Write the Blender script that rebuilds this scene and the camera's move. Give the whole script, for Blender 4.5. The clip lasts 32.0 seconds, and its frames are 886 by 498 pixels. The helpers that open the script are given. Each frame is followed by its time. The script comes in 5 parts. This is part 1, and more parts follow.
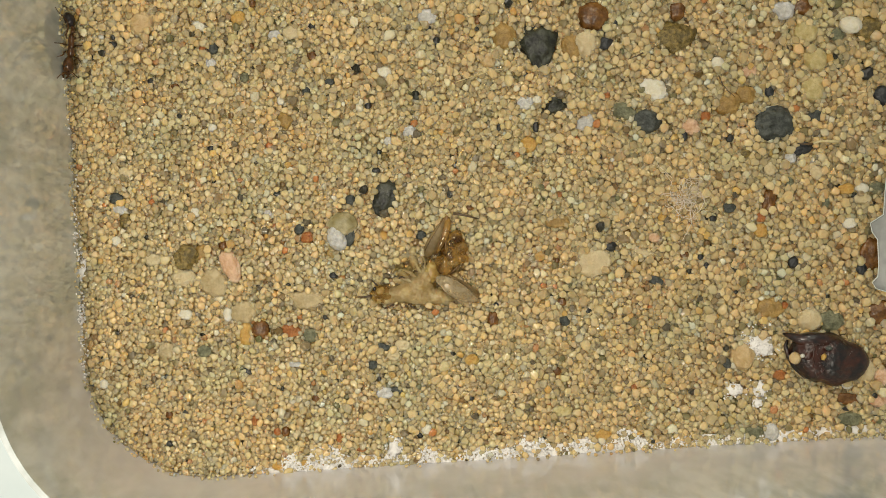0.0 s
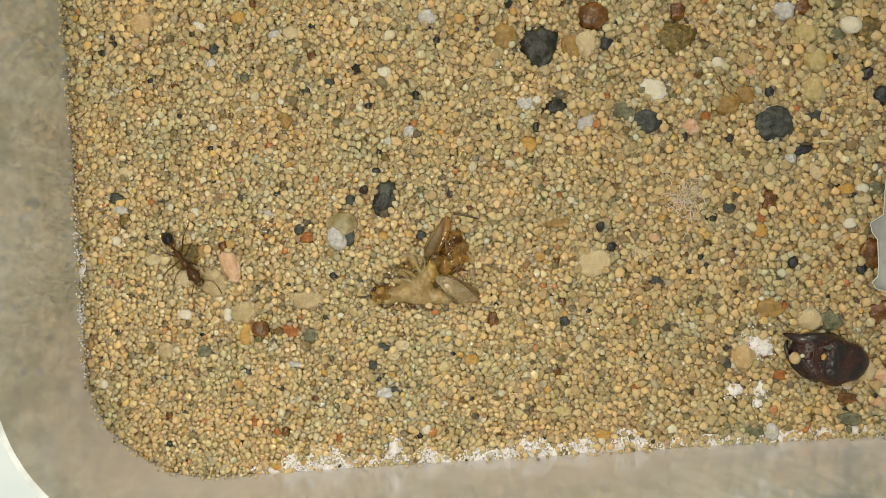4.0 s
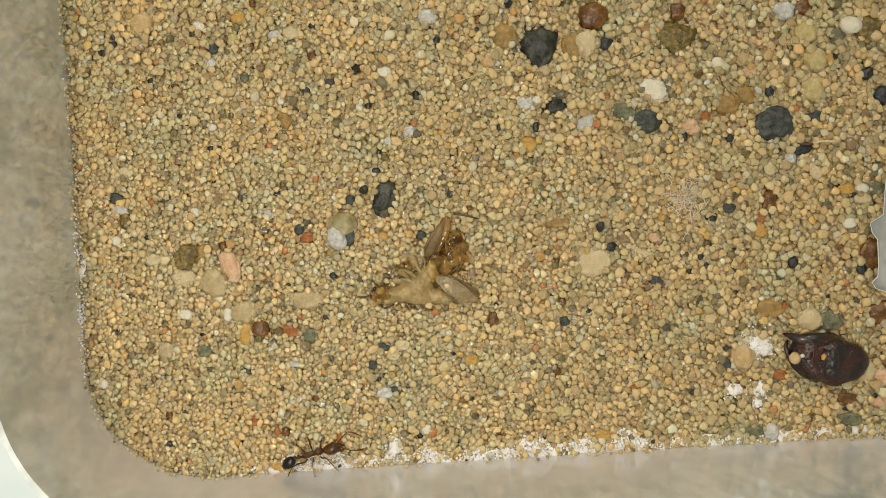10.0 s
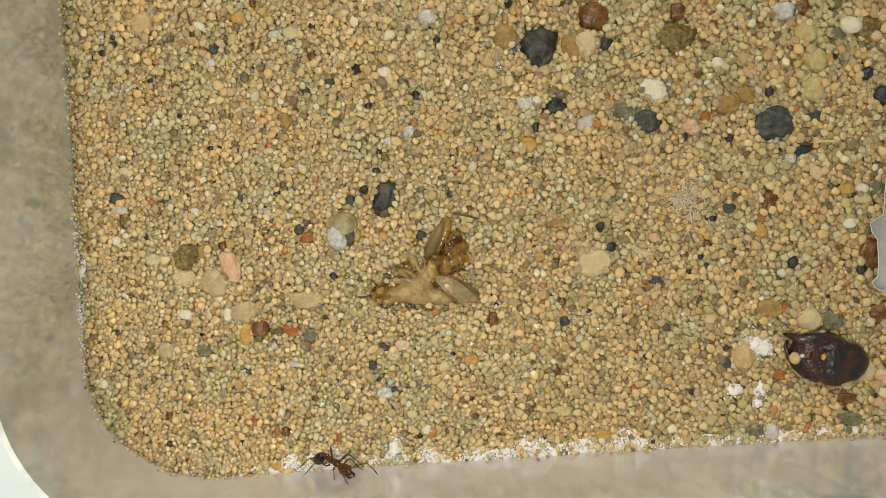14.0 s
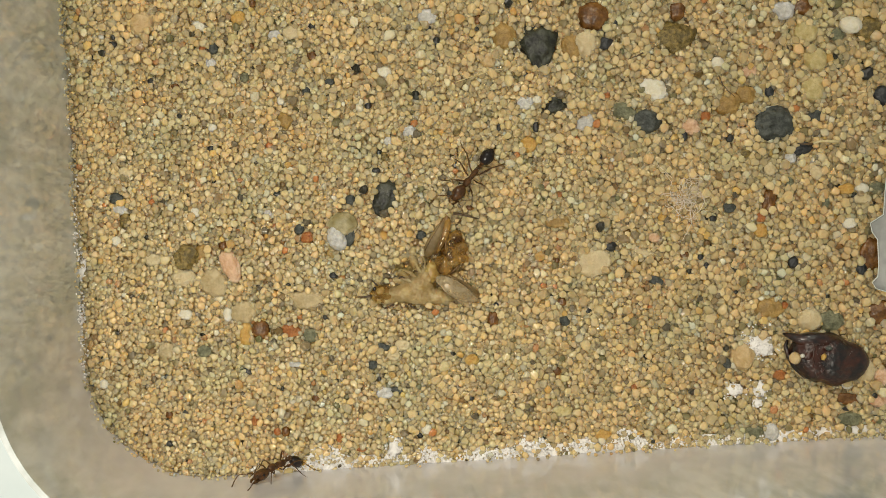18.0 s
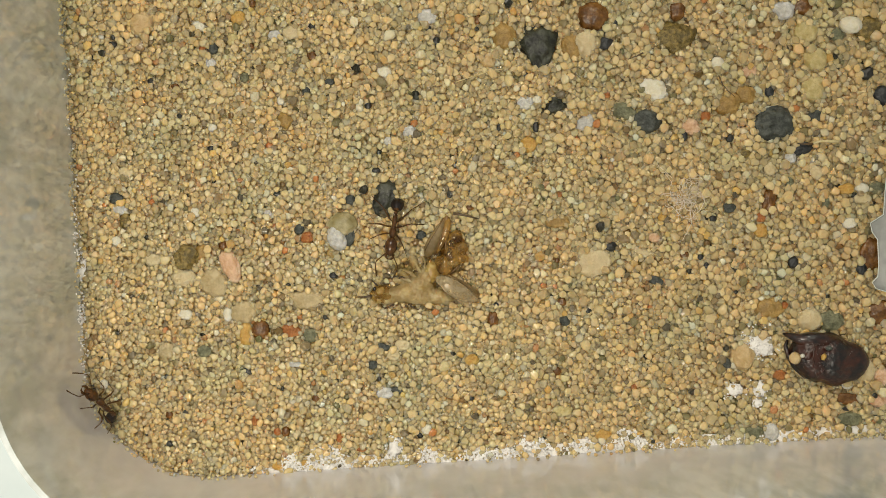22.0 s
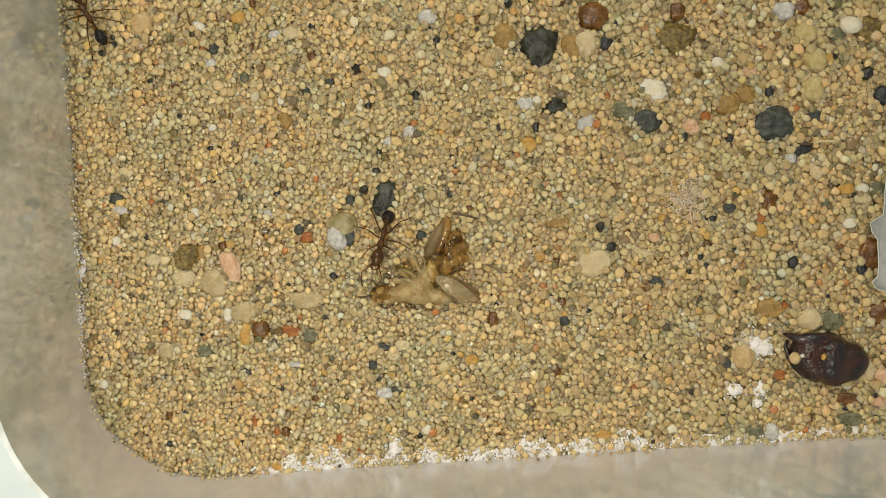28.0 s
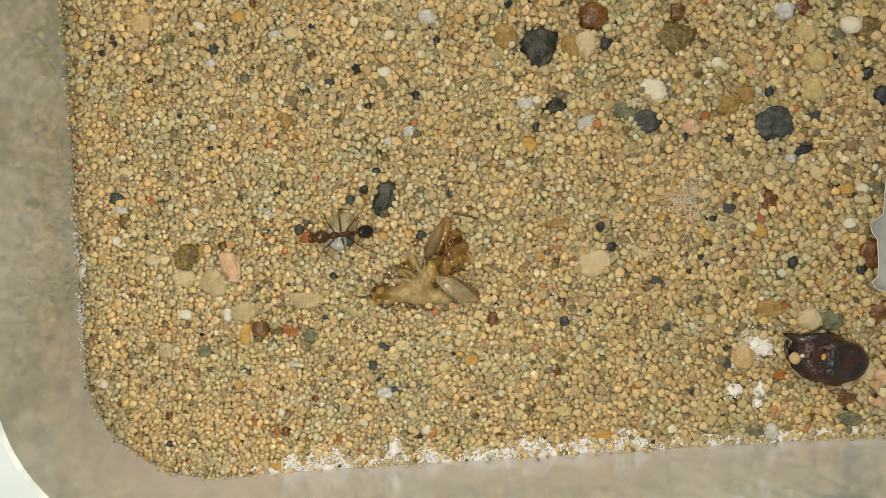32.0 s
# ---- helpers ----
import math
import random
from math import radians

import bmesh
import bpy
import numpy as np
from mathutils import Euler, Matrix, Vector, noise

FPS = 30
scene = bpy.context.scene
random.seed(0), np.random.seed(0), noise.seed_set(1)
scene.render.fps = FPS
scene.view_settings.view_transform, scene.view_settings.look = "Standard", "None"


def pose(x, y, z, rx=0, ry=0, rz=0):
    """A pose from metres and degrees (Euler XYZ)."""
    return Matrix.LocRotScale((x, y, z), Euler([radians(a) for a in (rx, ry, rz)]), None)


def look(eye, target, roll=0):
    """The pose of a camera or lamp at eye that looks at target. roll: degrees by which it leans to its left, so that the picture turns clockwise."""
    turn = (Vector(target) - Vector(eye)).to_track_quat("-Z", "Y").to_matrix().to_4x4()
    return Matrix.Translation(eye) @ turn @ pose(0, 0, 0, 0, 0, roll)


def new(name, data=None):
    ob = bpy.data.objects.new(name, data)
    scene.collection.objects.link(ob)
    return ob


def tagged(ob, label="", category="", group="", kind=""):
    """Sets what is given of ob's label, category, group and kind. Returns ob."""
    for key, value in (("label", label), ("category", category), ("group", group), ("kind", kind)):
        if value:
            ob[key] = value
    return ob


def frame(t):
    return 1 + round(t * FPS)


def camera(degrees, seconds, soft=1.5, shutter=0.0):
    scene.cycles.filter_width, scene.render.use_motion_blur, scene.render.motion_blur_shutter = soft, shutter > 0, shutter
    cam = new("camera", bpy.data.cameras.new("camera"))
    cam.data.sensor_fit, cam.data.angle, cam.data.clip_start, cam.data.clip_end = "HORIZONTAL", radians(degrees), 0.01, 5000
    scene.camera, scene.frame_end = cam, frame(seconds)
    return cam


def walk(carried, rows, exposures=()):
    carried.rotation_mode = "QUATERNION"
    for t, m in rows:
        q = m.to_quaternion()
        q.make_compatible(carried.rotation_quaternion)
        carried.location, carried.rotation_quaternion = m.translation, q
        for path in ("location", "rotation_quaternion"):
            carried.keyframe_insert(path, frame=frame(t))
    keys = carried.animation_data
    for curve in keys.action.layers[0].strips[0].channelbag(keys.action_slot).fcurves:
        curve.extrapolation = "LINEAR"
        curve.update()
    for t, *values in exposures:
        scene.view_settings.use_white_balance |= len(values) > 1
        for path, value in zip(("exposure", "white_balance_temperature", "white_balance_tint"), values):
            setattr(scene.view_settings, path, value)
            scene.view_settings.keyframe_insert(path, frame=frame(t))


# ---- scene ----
# Plan grid: squares of 0.035 mm, u to the east, v to the south; the sand's surface lies near z = 0.
U = 3.5e-5
FOV = 45.0
MIDU, MIDV = 784.0, 441.0
EYE = MIDU * U / math.tan(radians(FOV / 2))


def at(u, v, z=0.0):
    """A point over the grid square (u, v) as it stands out at the height z."""
    k = U * (EYE - z) / EYE
    return Vector(((u - MIDU) * k, (MIDV - v) * k, z))


cam = camera(FOV, 32.0, soft=0.6, shutter=0.5)
walk(cam, [(0.0, look((0, 0, EYE), (0, 0.000001, 0))), (32.0, look((0, 0, EYE), (0, 0.000001, 0)))])

# ---- light: a room's soft daylight, a lamp to the north and the small light beside the lens ----
world = bpy.data.worlds.new("room_light")
scene.world = world
world.use_nodes = True
world.node_tree.nodes["Background"].inputs[0].default_value = (1.0, 0.955, 0.83, 1)
world.node_tree.nodes["Background"].inputs[1].default_value = 0.345


def area_lamp(name, eye, target, size, watts, colour):
    data = bpy.data.lights.new(name, "AREA")
    data.shape, data.size, data.energy, data.color = "DISK", size, watts, colour
    ob = new(name, data)
    ob.matrix_basis = look(eye, target)
    return ob


area_lamp("desk_lamp", (-0.04, 0.34, 0.44), (0, 0, 0), 0.10, 0.92, (1.0, 0.92, 0.75))
area_lamp("lens_light", (-0.014, -0.007, EYE + 0.004), (-0.015, -0.008, 0), 0.024, 0.0275, (1.0, 0.93, 0.78))
scene.view_settings.exposure = 0.0


# ---- materials ----
def mat(name, colour, colour2=None, rough=0.5, grain=3000.0, bump=0.3, coarse=700.0, metal=0.0, ior=1.5, coat=0.0, transmit=0.0, depth=2e-5, tall=1.0):
    m = bpy.data.materials.new(name)
    m.use_nodes = True
    nt = m.node_tree
    b = nt.nodes["Principled BSDF"]
    b.inputs["Roughness"].default_value = rough
    b.inputs["Metallic"].default_value = metal
    b.inputs["IOR"].default_value = ior
    b.inputs["Coat Weight"].default_value = coat
    b.inputs["Coat Roughness"].default_value = 0.04
    b.inputs["Transmission Weight"].default_value = transmit
    tc = nt.nodes.new("ShaderNodeTexCoord")
    fine = nt.nodes.new("ShaderNodeTexNoise")
    fine.inputs["Scale"].default_value, fine.inputs["Detail"].default_value = grain, 4
    wide = nt.nodes.new("ShaderNodeTexNoise")
    wide.inputs["Scale"].default_value, wide.inputs["Detail"].default_value = coarse, 3
    mp = nt.nodes.new("ShaderNodeMapping")
    mp.inputs["Scale"].default_value = (1, 1, tall)
    nt.links.new(tc.outputs["Object"], mp.inputs["Vector"])
    for n in (fine, wide):
        nt.links.new(mp.outputs["Vector"], n.inputs["Vector"])
    add = nt.nodes.new("ShaderNodeMath")
    add.operation = "MULTIPLY_ADD"
    add.inputs[1].default_value = 0.6
    nt.links.new(fine.outputs["Fac"], add.inputs[0])
    half = nt.nodes.new("ShaderNodeMath")
    half.operation = "MULTIPLY_ADD"
    half.inputs[1].default_value, half.inputs[2].default_value = 0.9, -0.25
    nt.links.new(wide.outputs["Fac"], half.inputs[0])
    nt.links.new(half.outputs[0], add.inputs[2])
    ramp = nt.nodes.new("ShaderNodeValToRGB")
    c2 = colour2 or tuple(min(1, c * 1.6) for c in colour)
    ramp.color_ramp.elements[0].color = (*colour, 1)
    ramp.color_ramp.elements[1].color = (*c2, 1)
    ramp.color_ramp.elements[0].position, ramp.color_ramp.elements[1].position = 0.38, 0.66
    nt.links.new(add.outputs[0], ramp.inputs["Fac"])
    nt.links.new(ramp.outputs[0], b.inputs["Base Color"])
    bm_ = nt.nodes.new("ShaderNodeBump")
    bm_.inputs["Strength"].default_value, bm_.inputs["Distance"].default_value = bump, depth
    nt.links.new(fine.outputs["Fac"], bm_.inputs["Height"])
    nt.links.new(bm_.outputs[0], b.inputs["Normal"])
    return m


def sand_material(name, single=False, clear=(0.2, 0.62), dark=0.0):
    """Worn quartz sand: clear, milky and stained grains, each with its own tint, gloss and clearness."""
    m = bpy.data.materials.new(name)
    m.use_nodes = True
    nt = m.node_tree
    b = nt.nodes["Principled BSDF"]
    link = nt.links.new

    def node(kind, **settings):
        n = nt.nodes.new("ShaderNode" + kind)
        for key, value in settings.items():
            if key in n.inputs:
                n.inputs[key].default_value = value
        return n

    def spread(times, low, high, first=0.0, last=1.0):
        """Another chance number of the same grain, from low to high."""
        w = node("Math")
        w.operation, w.inputs[1].default_value = "MULTIPLY", times
        link(chance, w.inputs[0])
        f = node("Math")
        f.operation = "FRACT"
        link(w.outputs[0], f.inputs[0])
        r = node("MapRange")
        for key, value in (("From Min", first), ("From Max", last), ("To Min", low), ("To Max", high)):
            r.inputs[key].default_value = value
        link(f.outputs[0], r.inputs["Value"])
        return r.outputs[0]

    def multiply(one, two):
        x = node("Mix")
        x.data_type, x.blend_type = "RGBA", "MULTIPLY"
        x.inputs["Factor"].default_value = 1.0
        link(one, x.inputs["A"])
        link(two, x.inputs["B"])
        return x.outputs["Result"]

    geo = node("ObjectInfo" if single else "NewGeometry")
    chance = geo.outputs["Random" if single else "Random Per Island"]
    ramp = node("ValToRGB")
    ramp.color_ramp.interpolation = "CONSTANT"
    shares = [
        (0.19, (0.87, 0.66, 0.38)), (0.17, (0.89, 0.69, 0.42)), (0.16, (0.87, 0.665, 0.38)), (0.14, (0.85, 0.69, 0.42)),
        (0.09, (0.88, 0.63, 0.36)), (0.085, (0.80, 0.69, 0.43)), (0.04, (0.92, 0.81, 0.59)), (0.022, (0.84, 0.59, 0.25)),
        (0.010, (0.74, 0.46, 0.15)), (0.008, (0.62, 0.27, 0.10)), (0.017, (0.22, 0.13, 0.04)), (0.020, (0.20, 0.19, 0.09)),
        (0.013, (0.035, 0.036, 0.028)), (0.035, (0.88, 0.83, 0.68)),
    ]
    # dark: share of grains moved to dark colours, which paints shade into a layer
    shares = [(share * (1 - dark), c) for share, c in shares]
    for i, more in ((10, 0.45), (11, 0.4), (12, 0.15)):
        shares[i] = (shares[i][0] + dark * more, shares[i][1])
    edge = 0.0
    for i, (share, colour) in enumerate(shares):
        e = ramp.color_ramp.elements[i] if i < 2 else ramp.color_ramp.elements.new(min(0.999, edge))
        e.position, e.color = min(0.999, edge), (*colour, 1)
        edge += share
    link(chance, ramp.inputs["Fac"])
    tc = node("TexCoord")
    cloud = node("TexNoise", Scale=5200.0, Detail=4.0, Roughness=0.65)
    link(tc.outputs["Object"], cloud.inputs["Vector"])
    milky = node("MapRange")
    for key, value in (("From Min", 0.3), ("From Max", 0.7), ("To Min", 0.90), ("To Max", 1.09)):
        milky.inputs[key].default_value = value
    link(cloud.outputs["Fac"], milky.inputs["Value"])
    big = node("TexNoise", Scale=230.0, Detail=4.0, Roughness=0.62)
    link(tc.outputs["Object"], big.inputs["Vector"])
    tint = node("ValToRGB")
    tint.color_ramp.elements[0].color, tint.color_ramp.elements[0].position = (0.80, 0.90, 0.85, 1), 0.38
    tint.color_ramp.elements[1].color, tint.color_ramp.elements[1].position = (1.09, 0.955, 0.78, 1), 0.63
    link(big.outputs["Fac"], tint.inputs["Fac"])
    colour = multiply(multiply(ramp.outputs[0], milky.outputs[0]), tint.outputs[0])
    quartz = node("Mix")
    quartz.data_type = "RGBA"
    link(spread(113.7, 0.0, 0.5, 0.1, 0.8), quartz.inputs["Factor"])
    link(colour, quartz.inputs["A"])
    quartz.inputs["B"].default_value = (0.97, 0.79, 0.49, 1)
    link(quartz.outputs["Result"], b.inputs["Base Color"])
    link(spread(57.3, 0.03, 0.34), b.inputs["Roughness"])
    link(spread(113.7, clear[0], clear[1], 0.1, 0.8), b.inputs["Transmission Weight"])
    b.inputs["IOR"].default_value = 1.33
    b.inputs["Specular IOR Level"].default_value = 1.0
    b.inputs["Subsurface Weight"].default_value = 0.8
    b.inputs["Subsurface Radius"].default_value = (1.0, 0.9, 0.7)
    b.inputs["Subsurface Scale"].default_value = 0.0003
    b.inputs["Sheen Weight"].default_value = 0.3
    b.inputs["Sheen Roughness"].default_value = 0.35
    b.inputs["Sheen Tint"].default_value = (1.0, 0.92, 0.74, 1)
    pits = node("TexNoise", Scale=12000.0, Detail=3.0, Roughness=0.6)
    link(tc.outputs["Object"], pits.inputs["Vector"])
    relief = node("Bump", Strength=0.7, Distance=2.2e-5)
    link(pits.outputs["Fac"], relief.inputs["Height"])
    link(relief.outputs[0], b.inputs["Normal"])
    return m


M_SAND = sand_material("sand_grains")
M_GRAIN = sand_material("sand_grain", True)
# lower layer: same sand with extra dark grains as painted shade between upper grains
M_UNDER_SHADED = sand_material("sand_under_shaded", clear=(0.0, 0.1), dark=0.42)
M_BED = mat("sand_between", (0.46, 0.33, 0.14), (0.60, 0.45, 0.22), rough=0.8, grain=6000, bump=0.8)
M_PLASTER = mat("plaster", (0.78, 0.76, 0.74), (0.88, 0.87, 0.85), rough=0.8, grain=4000, bump=0.6)
M_WALL = mat("cloudy_plastic", (0.55, 0.595, 0.57), (0.80, 0.85, 0.85), rough=0.06, grain=1300, bump=0.06, coarse=330, ior=2.4, depth=3e-5, tall=0.3)


def chalky(m):
    """A chalky residue low on the south wall of the tray."""
    nt = m.node_tree
    b = nt.nodes["Principled BSDF"]
    was = b.inputs["Base Color"].links[0].from_socket
    tc = nt.nodes.new("ShaderNodeTexCoord")
    sep = nt.nodes.new("ShaderNodeSeparateXYZ")
    nt.links.new(tc.outputs["Object"], sep.inputs[0])
    n = nt.nodes.new("ShaderNodeTexNoise")
    n.inputs["Scale"].default_value, n.inputs["Detail"].default_value = 600, 5
    nt.links.new(tc.outputs["Object"], n.inputs["Vector"])
    high = nt.nodes.new("ShaderNodeMath")
    high.operation = "MULTIPLY_ADD"
    high.inputs[1].default_value = 0.009
    nt.links.new(n.outputs["Fac"], high.inputs[0])
    nt.links.new(sep.outputs["Z"], high.inputs[2])
    low = nt.nodes.new("ShaderNodeMapRange")
    low.inputs["From Min"].default_value, low.inputs["From Max"].default_value = 0.0175, 0.0045
    nt.links.new(high.outputs[0], low.inputs["Value"])
    south = nt.nodes.new("ShaderNodeMapRange")
    south.inputs["From Min"].default_value, south.inputs["From Max"].default_value = -0.003, -0.0095
    nt.links.new(sep.outputs["Y"], south.inputs["Value"])
    both = nt.nodes.new("ShaderNodeMath")
    both.operation = "MULTIPLY"
    nt.links.new(low.outputs[0], both.inputs[0])
    nt.links.new(south.outputs[0], both.inputs[1])
    mix = nt.nodes.new("ShaderNodeMix")
    mix.data_type = "RGBA"
    nt.links.new(both.outputs[0], mix.inputs["Factor"])
    nt.links.new(was, mix.inputs["A"])
    mix.inputs["B"].default_value = (0.80, 0.80, 0.86, 1)
    nt.links.new(mix.outputs["Result"], b.inputs["Base Color"])
    dull = nt.nodes.new("ShaderNodeMapRange")
    dull.inputs["To Min"].default_value, dull.inputs["To Max"].default_value = 0.06, 0.20
    nt.links.new(both.outputs[0], dull.inputs["Value"])
    nt.links.new(dull.outputs[0], b.inputs["Roughness"])


chalky(M_WALL)
M_TABLE = mat("table_white", (0.76, 0.86, 0.88), (0.82, 0.91, 0.93), rough=0.5, grain=400, bump=0.1, coarse=30)
M_ANT = mat("ant_red_brown", (0.034, 0.0135, 0.003), (0.110, 0.046, 0.0105), rough=0.4, grain=12000, bump=0.2, coarse=5000, coat=0.7, depth=4e-6)
M_GASTER = mat("ant_black_brown", (0.006, 0.004, 0.004), (0.016, 0.008, 0.006), rough=0.45, grain=12000, bump=0.05, coat=0.85, depth=2e-6)
M_LEG = mat("ant_leg_amber", (0.040, 0.019, 0.006), (0.110, 0.055, 0.018), rough=0.4, grain=12000, bump=0.2, depth=3e-6)
for m_ in (M_ANT, M_GASTER, M_LEG):
    m_.node_tree.nodes["Principled BSDF"].inputs["Specular IOR Level"].default_value = 0.1
    m_.node_tree.nodes["Principled BSDF"].inputs["Coat IOR"].default_value = 1.48
M_EYE = mat("ant_eye", (0.01, 0.008, 0.008), rough=0.15)

M_AMBER = mat("insect_amber", (0.46, 0.24, 0.04), (0.86, 0.60, 0.20), rough=0.1, grain=4000, bump=0.35, coarse=1400, ior=1.36, transmit=0.75, depth=3e-5)
M_FILM = mat("insect_film", (0.80, 0.62, 0.32), (0.94, 0.84, 0.60), rough=0.08, grain=4000, bump=0.35, coarse=1400, ior=1.25, transmit=0.96, depth=3e-5)
M_PALE = mat("insect_pale", (0.58, 0.42, 0.18), (0.84, 0.68, 0.38), rough=0.28, grain=4500, bump=0.6, coarse=1300, ior=1.36, transmit=0.5, depth=4e-5)
M_STRAWY = mat("insect_yellow", (0.54, 0.34, 0.08), (0.78, 0.58, 0.22), rough=0.3, grain=5000, bump=0.5, coarse=1500, ior=1.36, transmit=0.5, depth=3e-5)
for m_ in (M_PALE, M_STRAWY):
    m_.node_tree.nodes["Principled BSDF"].inputs["Subsurface Weight"].default_value = 0.8
    m_.node_tree.nodes["Principled BSDF"].inputs["Subsurface Radius"].default_value = (1.0, 0.9, 0.7)
    m_.node_tree.nodes["Principled BSDF"].inputs["Subsurface Scale"].default_value = 0.0005
M_WING = mat("insect_wing", (0.36, 0.25, 0.09), (0.56, 0.43, 0.20), rough=0.48, grain=4000, bump=0.4, coarse=1500, ior=1.35, transmit=0.7, depth=3e-5)
M_SHEEN = mat("insect_sheen", (0.62, 0.49, 0.27), (0.84, 0.71, 0.47), rough=0.12, grain=4000, bump=0.6, coarse=1500, ior=1.4, transmit=0.68, depth=2e-5)
M_BROWN = mat("insect_brown", (0.12, 0.052, 0.008), (0.62, 0.36, 0.08), rough=0.08, grain=2500, bump=0.3, coarse=900, ior=1.4, transmit=0.6, depth=3e-5)
M_VEIN = mat("insect_vein", (0.10, 0.055, 0.015), (0.20, 0.11, 0.035), rough=0.4)
M_HUSK = mat("husk_brown", (0.003, 0.003, 0.004), (0.050, 0.012, 0.005), rough=0.3, grain=3800, bump=1.0, coarse=900, coat=0.35, depth=6e-5)
M_DUST = mat("husk_dust", (0.13, 0.10, 0.095), (0.24, 0.20, 0.19), rough=0.8, grain=9000)
M_CLEAR = mat("milky_plastic", (0.66, 0.68, 0.66), (0.86, 0.88, 0.86), rough=0.22, grain=1500, bump=0.4, coarse=500, ior=1.5, transmit=0.55)
M_RIM = mat("white_plastic_edge", (0.58, 0.62, 0.59), (0.72, 0.76, 0.73), rough=0.3)
M_FIBRE = mat("pale_fibre", (0.68, 0.58, 0.46), (0.84, 0.76, 0.66), rough=0.6, grain=5000)
M_STRAW = mat("straw", (0.52, 0.42, 0.20), (0.68, 0.58, 0.34), rough=0.5, grain=5000)
M_TWIG = mat("dark_twig", (0.05, 0.03, 0.015), (0.12, 0.075, 0.035), rough=0.5, grain=5000)

STONE = {
    "charcoal": ("dark charcoal grey angular stone", mat("stone_charcoal", (0.007, 0.008, 0.005), (0.058, 0.062, 0.042), 0.32, 6000, 1.0, 1600)),
    "slate": ("slate grey rounded stone in sand", mat("stone_slate", (0.026, 0.031, 0.027), (0.085, 0.095, 0.082), 0.42, 9000, 1.0, 2400)),
    "navy": ("blue-black smooth stone grain", mat("stone_navy", (0.010, 0.012, 0.013), (0.040, 0.044, 0.046), 0.4, 6000, 0.6, 1800)),
    "black": ("black shiny mineral grain", mat("stone_black", (0.010, 0.010, 0.009), (0.036, 0.036, 0.030), 0.3, 6000, 0.6, 1800)),
    "brown": ("rust-brown rounded stone or painted shade patch on sand", mat("stone_brown", (0.1, 0.042, 0.008), (0.25, 0.115, 0.026), 0.26, 5000, 0.7, 1300)),
    "ochre": ("ochre brown rough stone in sand", mat("stone_ochre", (0.26, 0.16, 0.04), (0.46, 0.3, 0.095), 0.38, 7000, 1.0, 1700)),
    "tan": ("warm tan smooth quartz grain", mat("stone_tan", (0.6, 0.43, 0.21), (0.76, 0.58, 0.33), 0.4, 5000, 0.3, 1800)),
    "cream": ("pale cream rounded quartz grain", mat("stone_cream", (0.66, 0.54, 0.32), (0.8, 0.68, 0.44), 0.4, 5000, 0.3, 1800)),
    "white": ("white smooth rounded stone on sand", mat("stone_white", (0.72, 0.67, 0.52), (0.86, 0.82, 0.69), 0.45, 5000, 0.3, 1200)),
    "olive": ("olive green-brown speckled stone in sand", mat("stone_olive", (0.1, 0.072, 0.016), (0.33, 0.24, 0.07), 0.42, 9000, 1.0, 3600)),
    "green": ("grey-green weathered stone among sand", mat("stone_green", (0.10, 0.105, 0.055), (0.25, 0.25, 0.15), 0.6, 8000, 0.9, 2200)),
    "grey": ("pale grey sparkling stone grain", mat("stone_grey", (0.5, 0.49, 0.46), (0.74, 0.73, 0.69), 0.35, 6000, 0.6, 2500)),
    "rust": ("orange-red rust coloured grain", mat("stone_rust", (0.36, 0.13, 0.035), (0.56, 0.25, 0.08), 0.45, 6000, 0.5, 1600)),
    "orange": ("bright orange-brown grain among sand", mat("stone_orange", (0.58, 0.34, 0.085), (0.74, 0.48, 0.16), 0.4, 6000, 0.4, 1600)),
    "pink": ("pink layered feldspar stone in sand", mat("stone_pink", (0.6, 0.37, 0.22), (0.78, 0.55, 0.38), 0.5, 6000, 0.7, 2500)),
    "drab": ("drab olive-beige translucent stone in sand", mat("stone_drab", (0.5, 0.4, 0.22), (0.68, 0.56, 0.34), 0.45, 6000, 0.5, 1800)),
    "marbled": ("olive-tan cloudy stone fused with white quartz", mat("stone_marbled", (0.28, 0.24, 0.11), (0.54, 0.47, 0.28), 0.45, 2500, 0.4, 450)),
    "yellow": ("yellow-green translucent quartz grain", mat("stone_yellow", (0.56, 0.46, 0.2), (0.74, 0.63, 0.34), 0.4, 5000, 0.3, 2000)),
}
for _, m_ in STONE.values():
    nt_ = m_.node_tree
    nt_.nodes["Bump"].inputs["Distance"].default_value = 4.5e-5
    nt_.nodes["Noise Texture"].inputs["Roughness"].default_value = 0.75
    # broad dents under the fine grain
    dents = nt_.nodes.new("ShaderNodeBump")
    dents.inputs["Strength"].default_value, dents.inputs["Distance"].default_value = 0.7, 1.6e-4
    nt_.links.new(nt_.nodes["Noise Texture.001"].outputs["Fac"], dents.inputs["Height"])
    nt_.links.new(dents.outputs[0], nt_.nodes["Bump"].inputs["Normal"])
for k_ in ("brown", "ochre", "olive", "green", "marbled"):
    b_ = STONE[k_][1].node_tree.nodes["Principled BSDF"]
    b_.inputs["Subsurface Weight"].default_value = 0.5
    b_.inputs["Subsurface Radius"].default_value = (1.0, 0.8, 0.6)
    b_.inputs["Subsurface Scale"].default_value = 0.0003
    b_.inputs["Transmission Weight"].default_value = 0.06
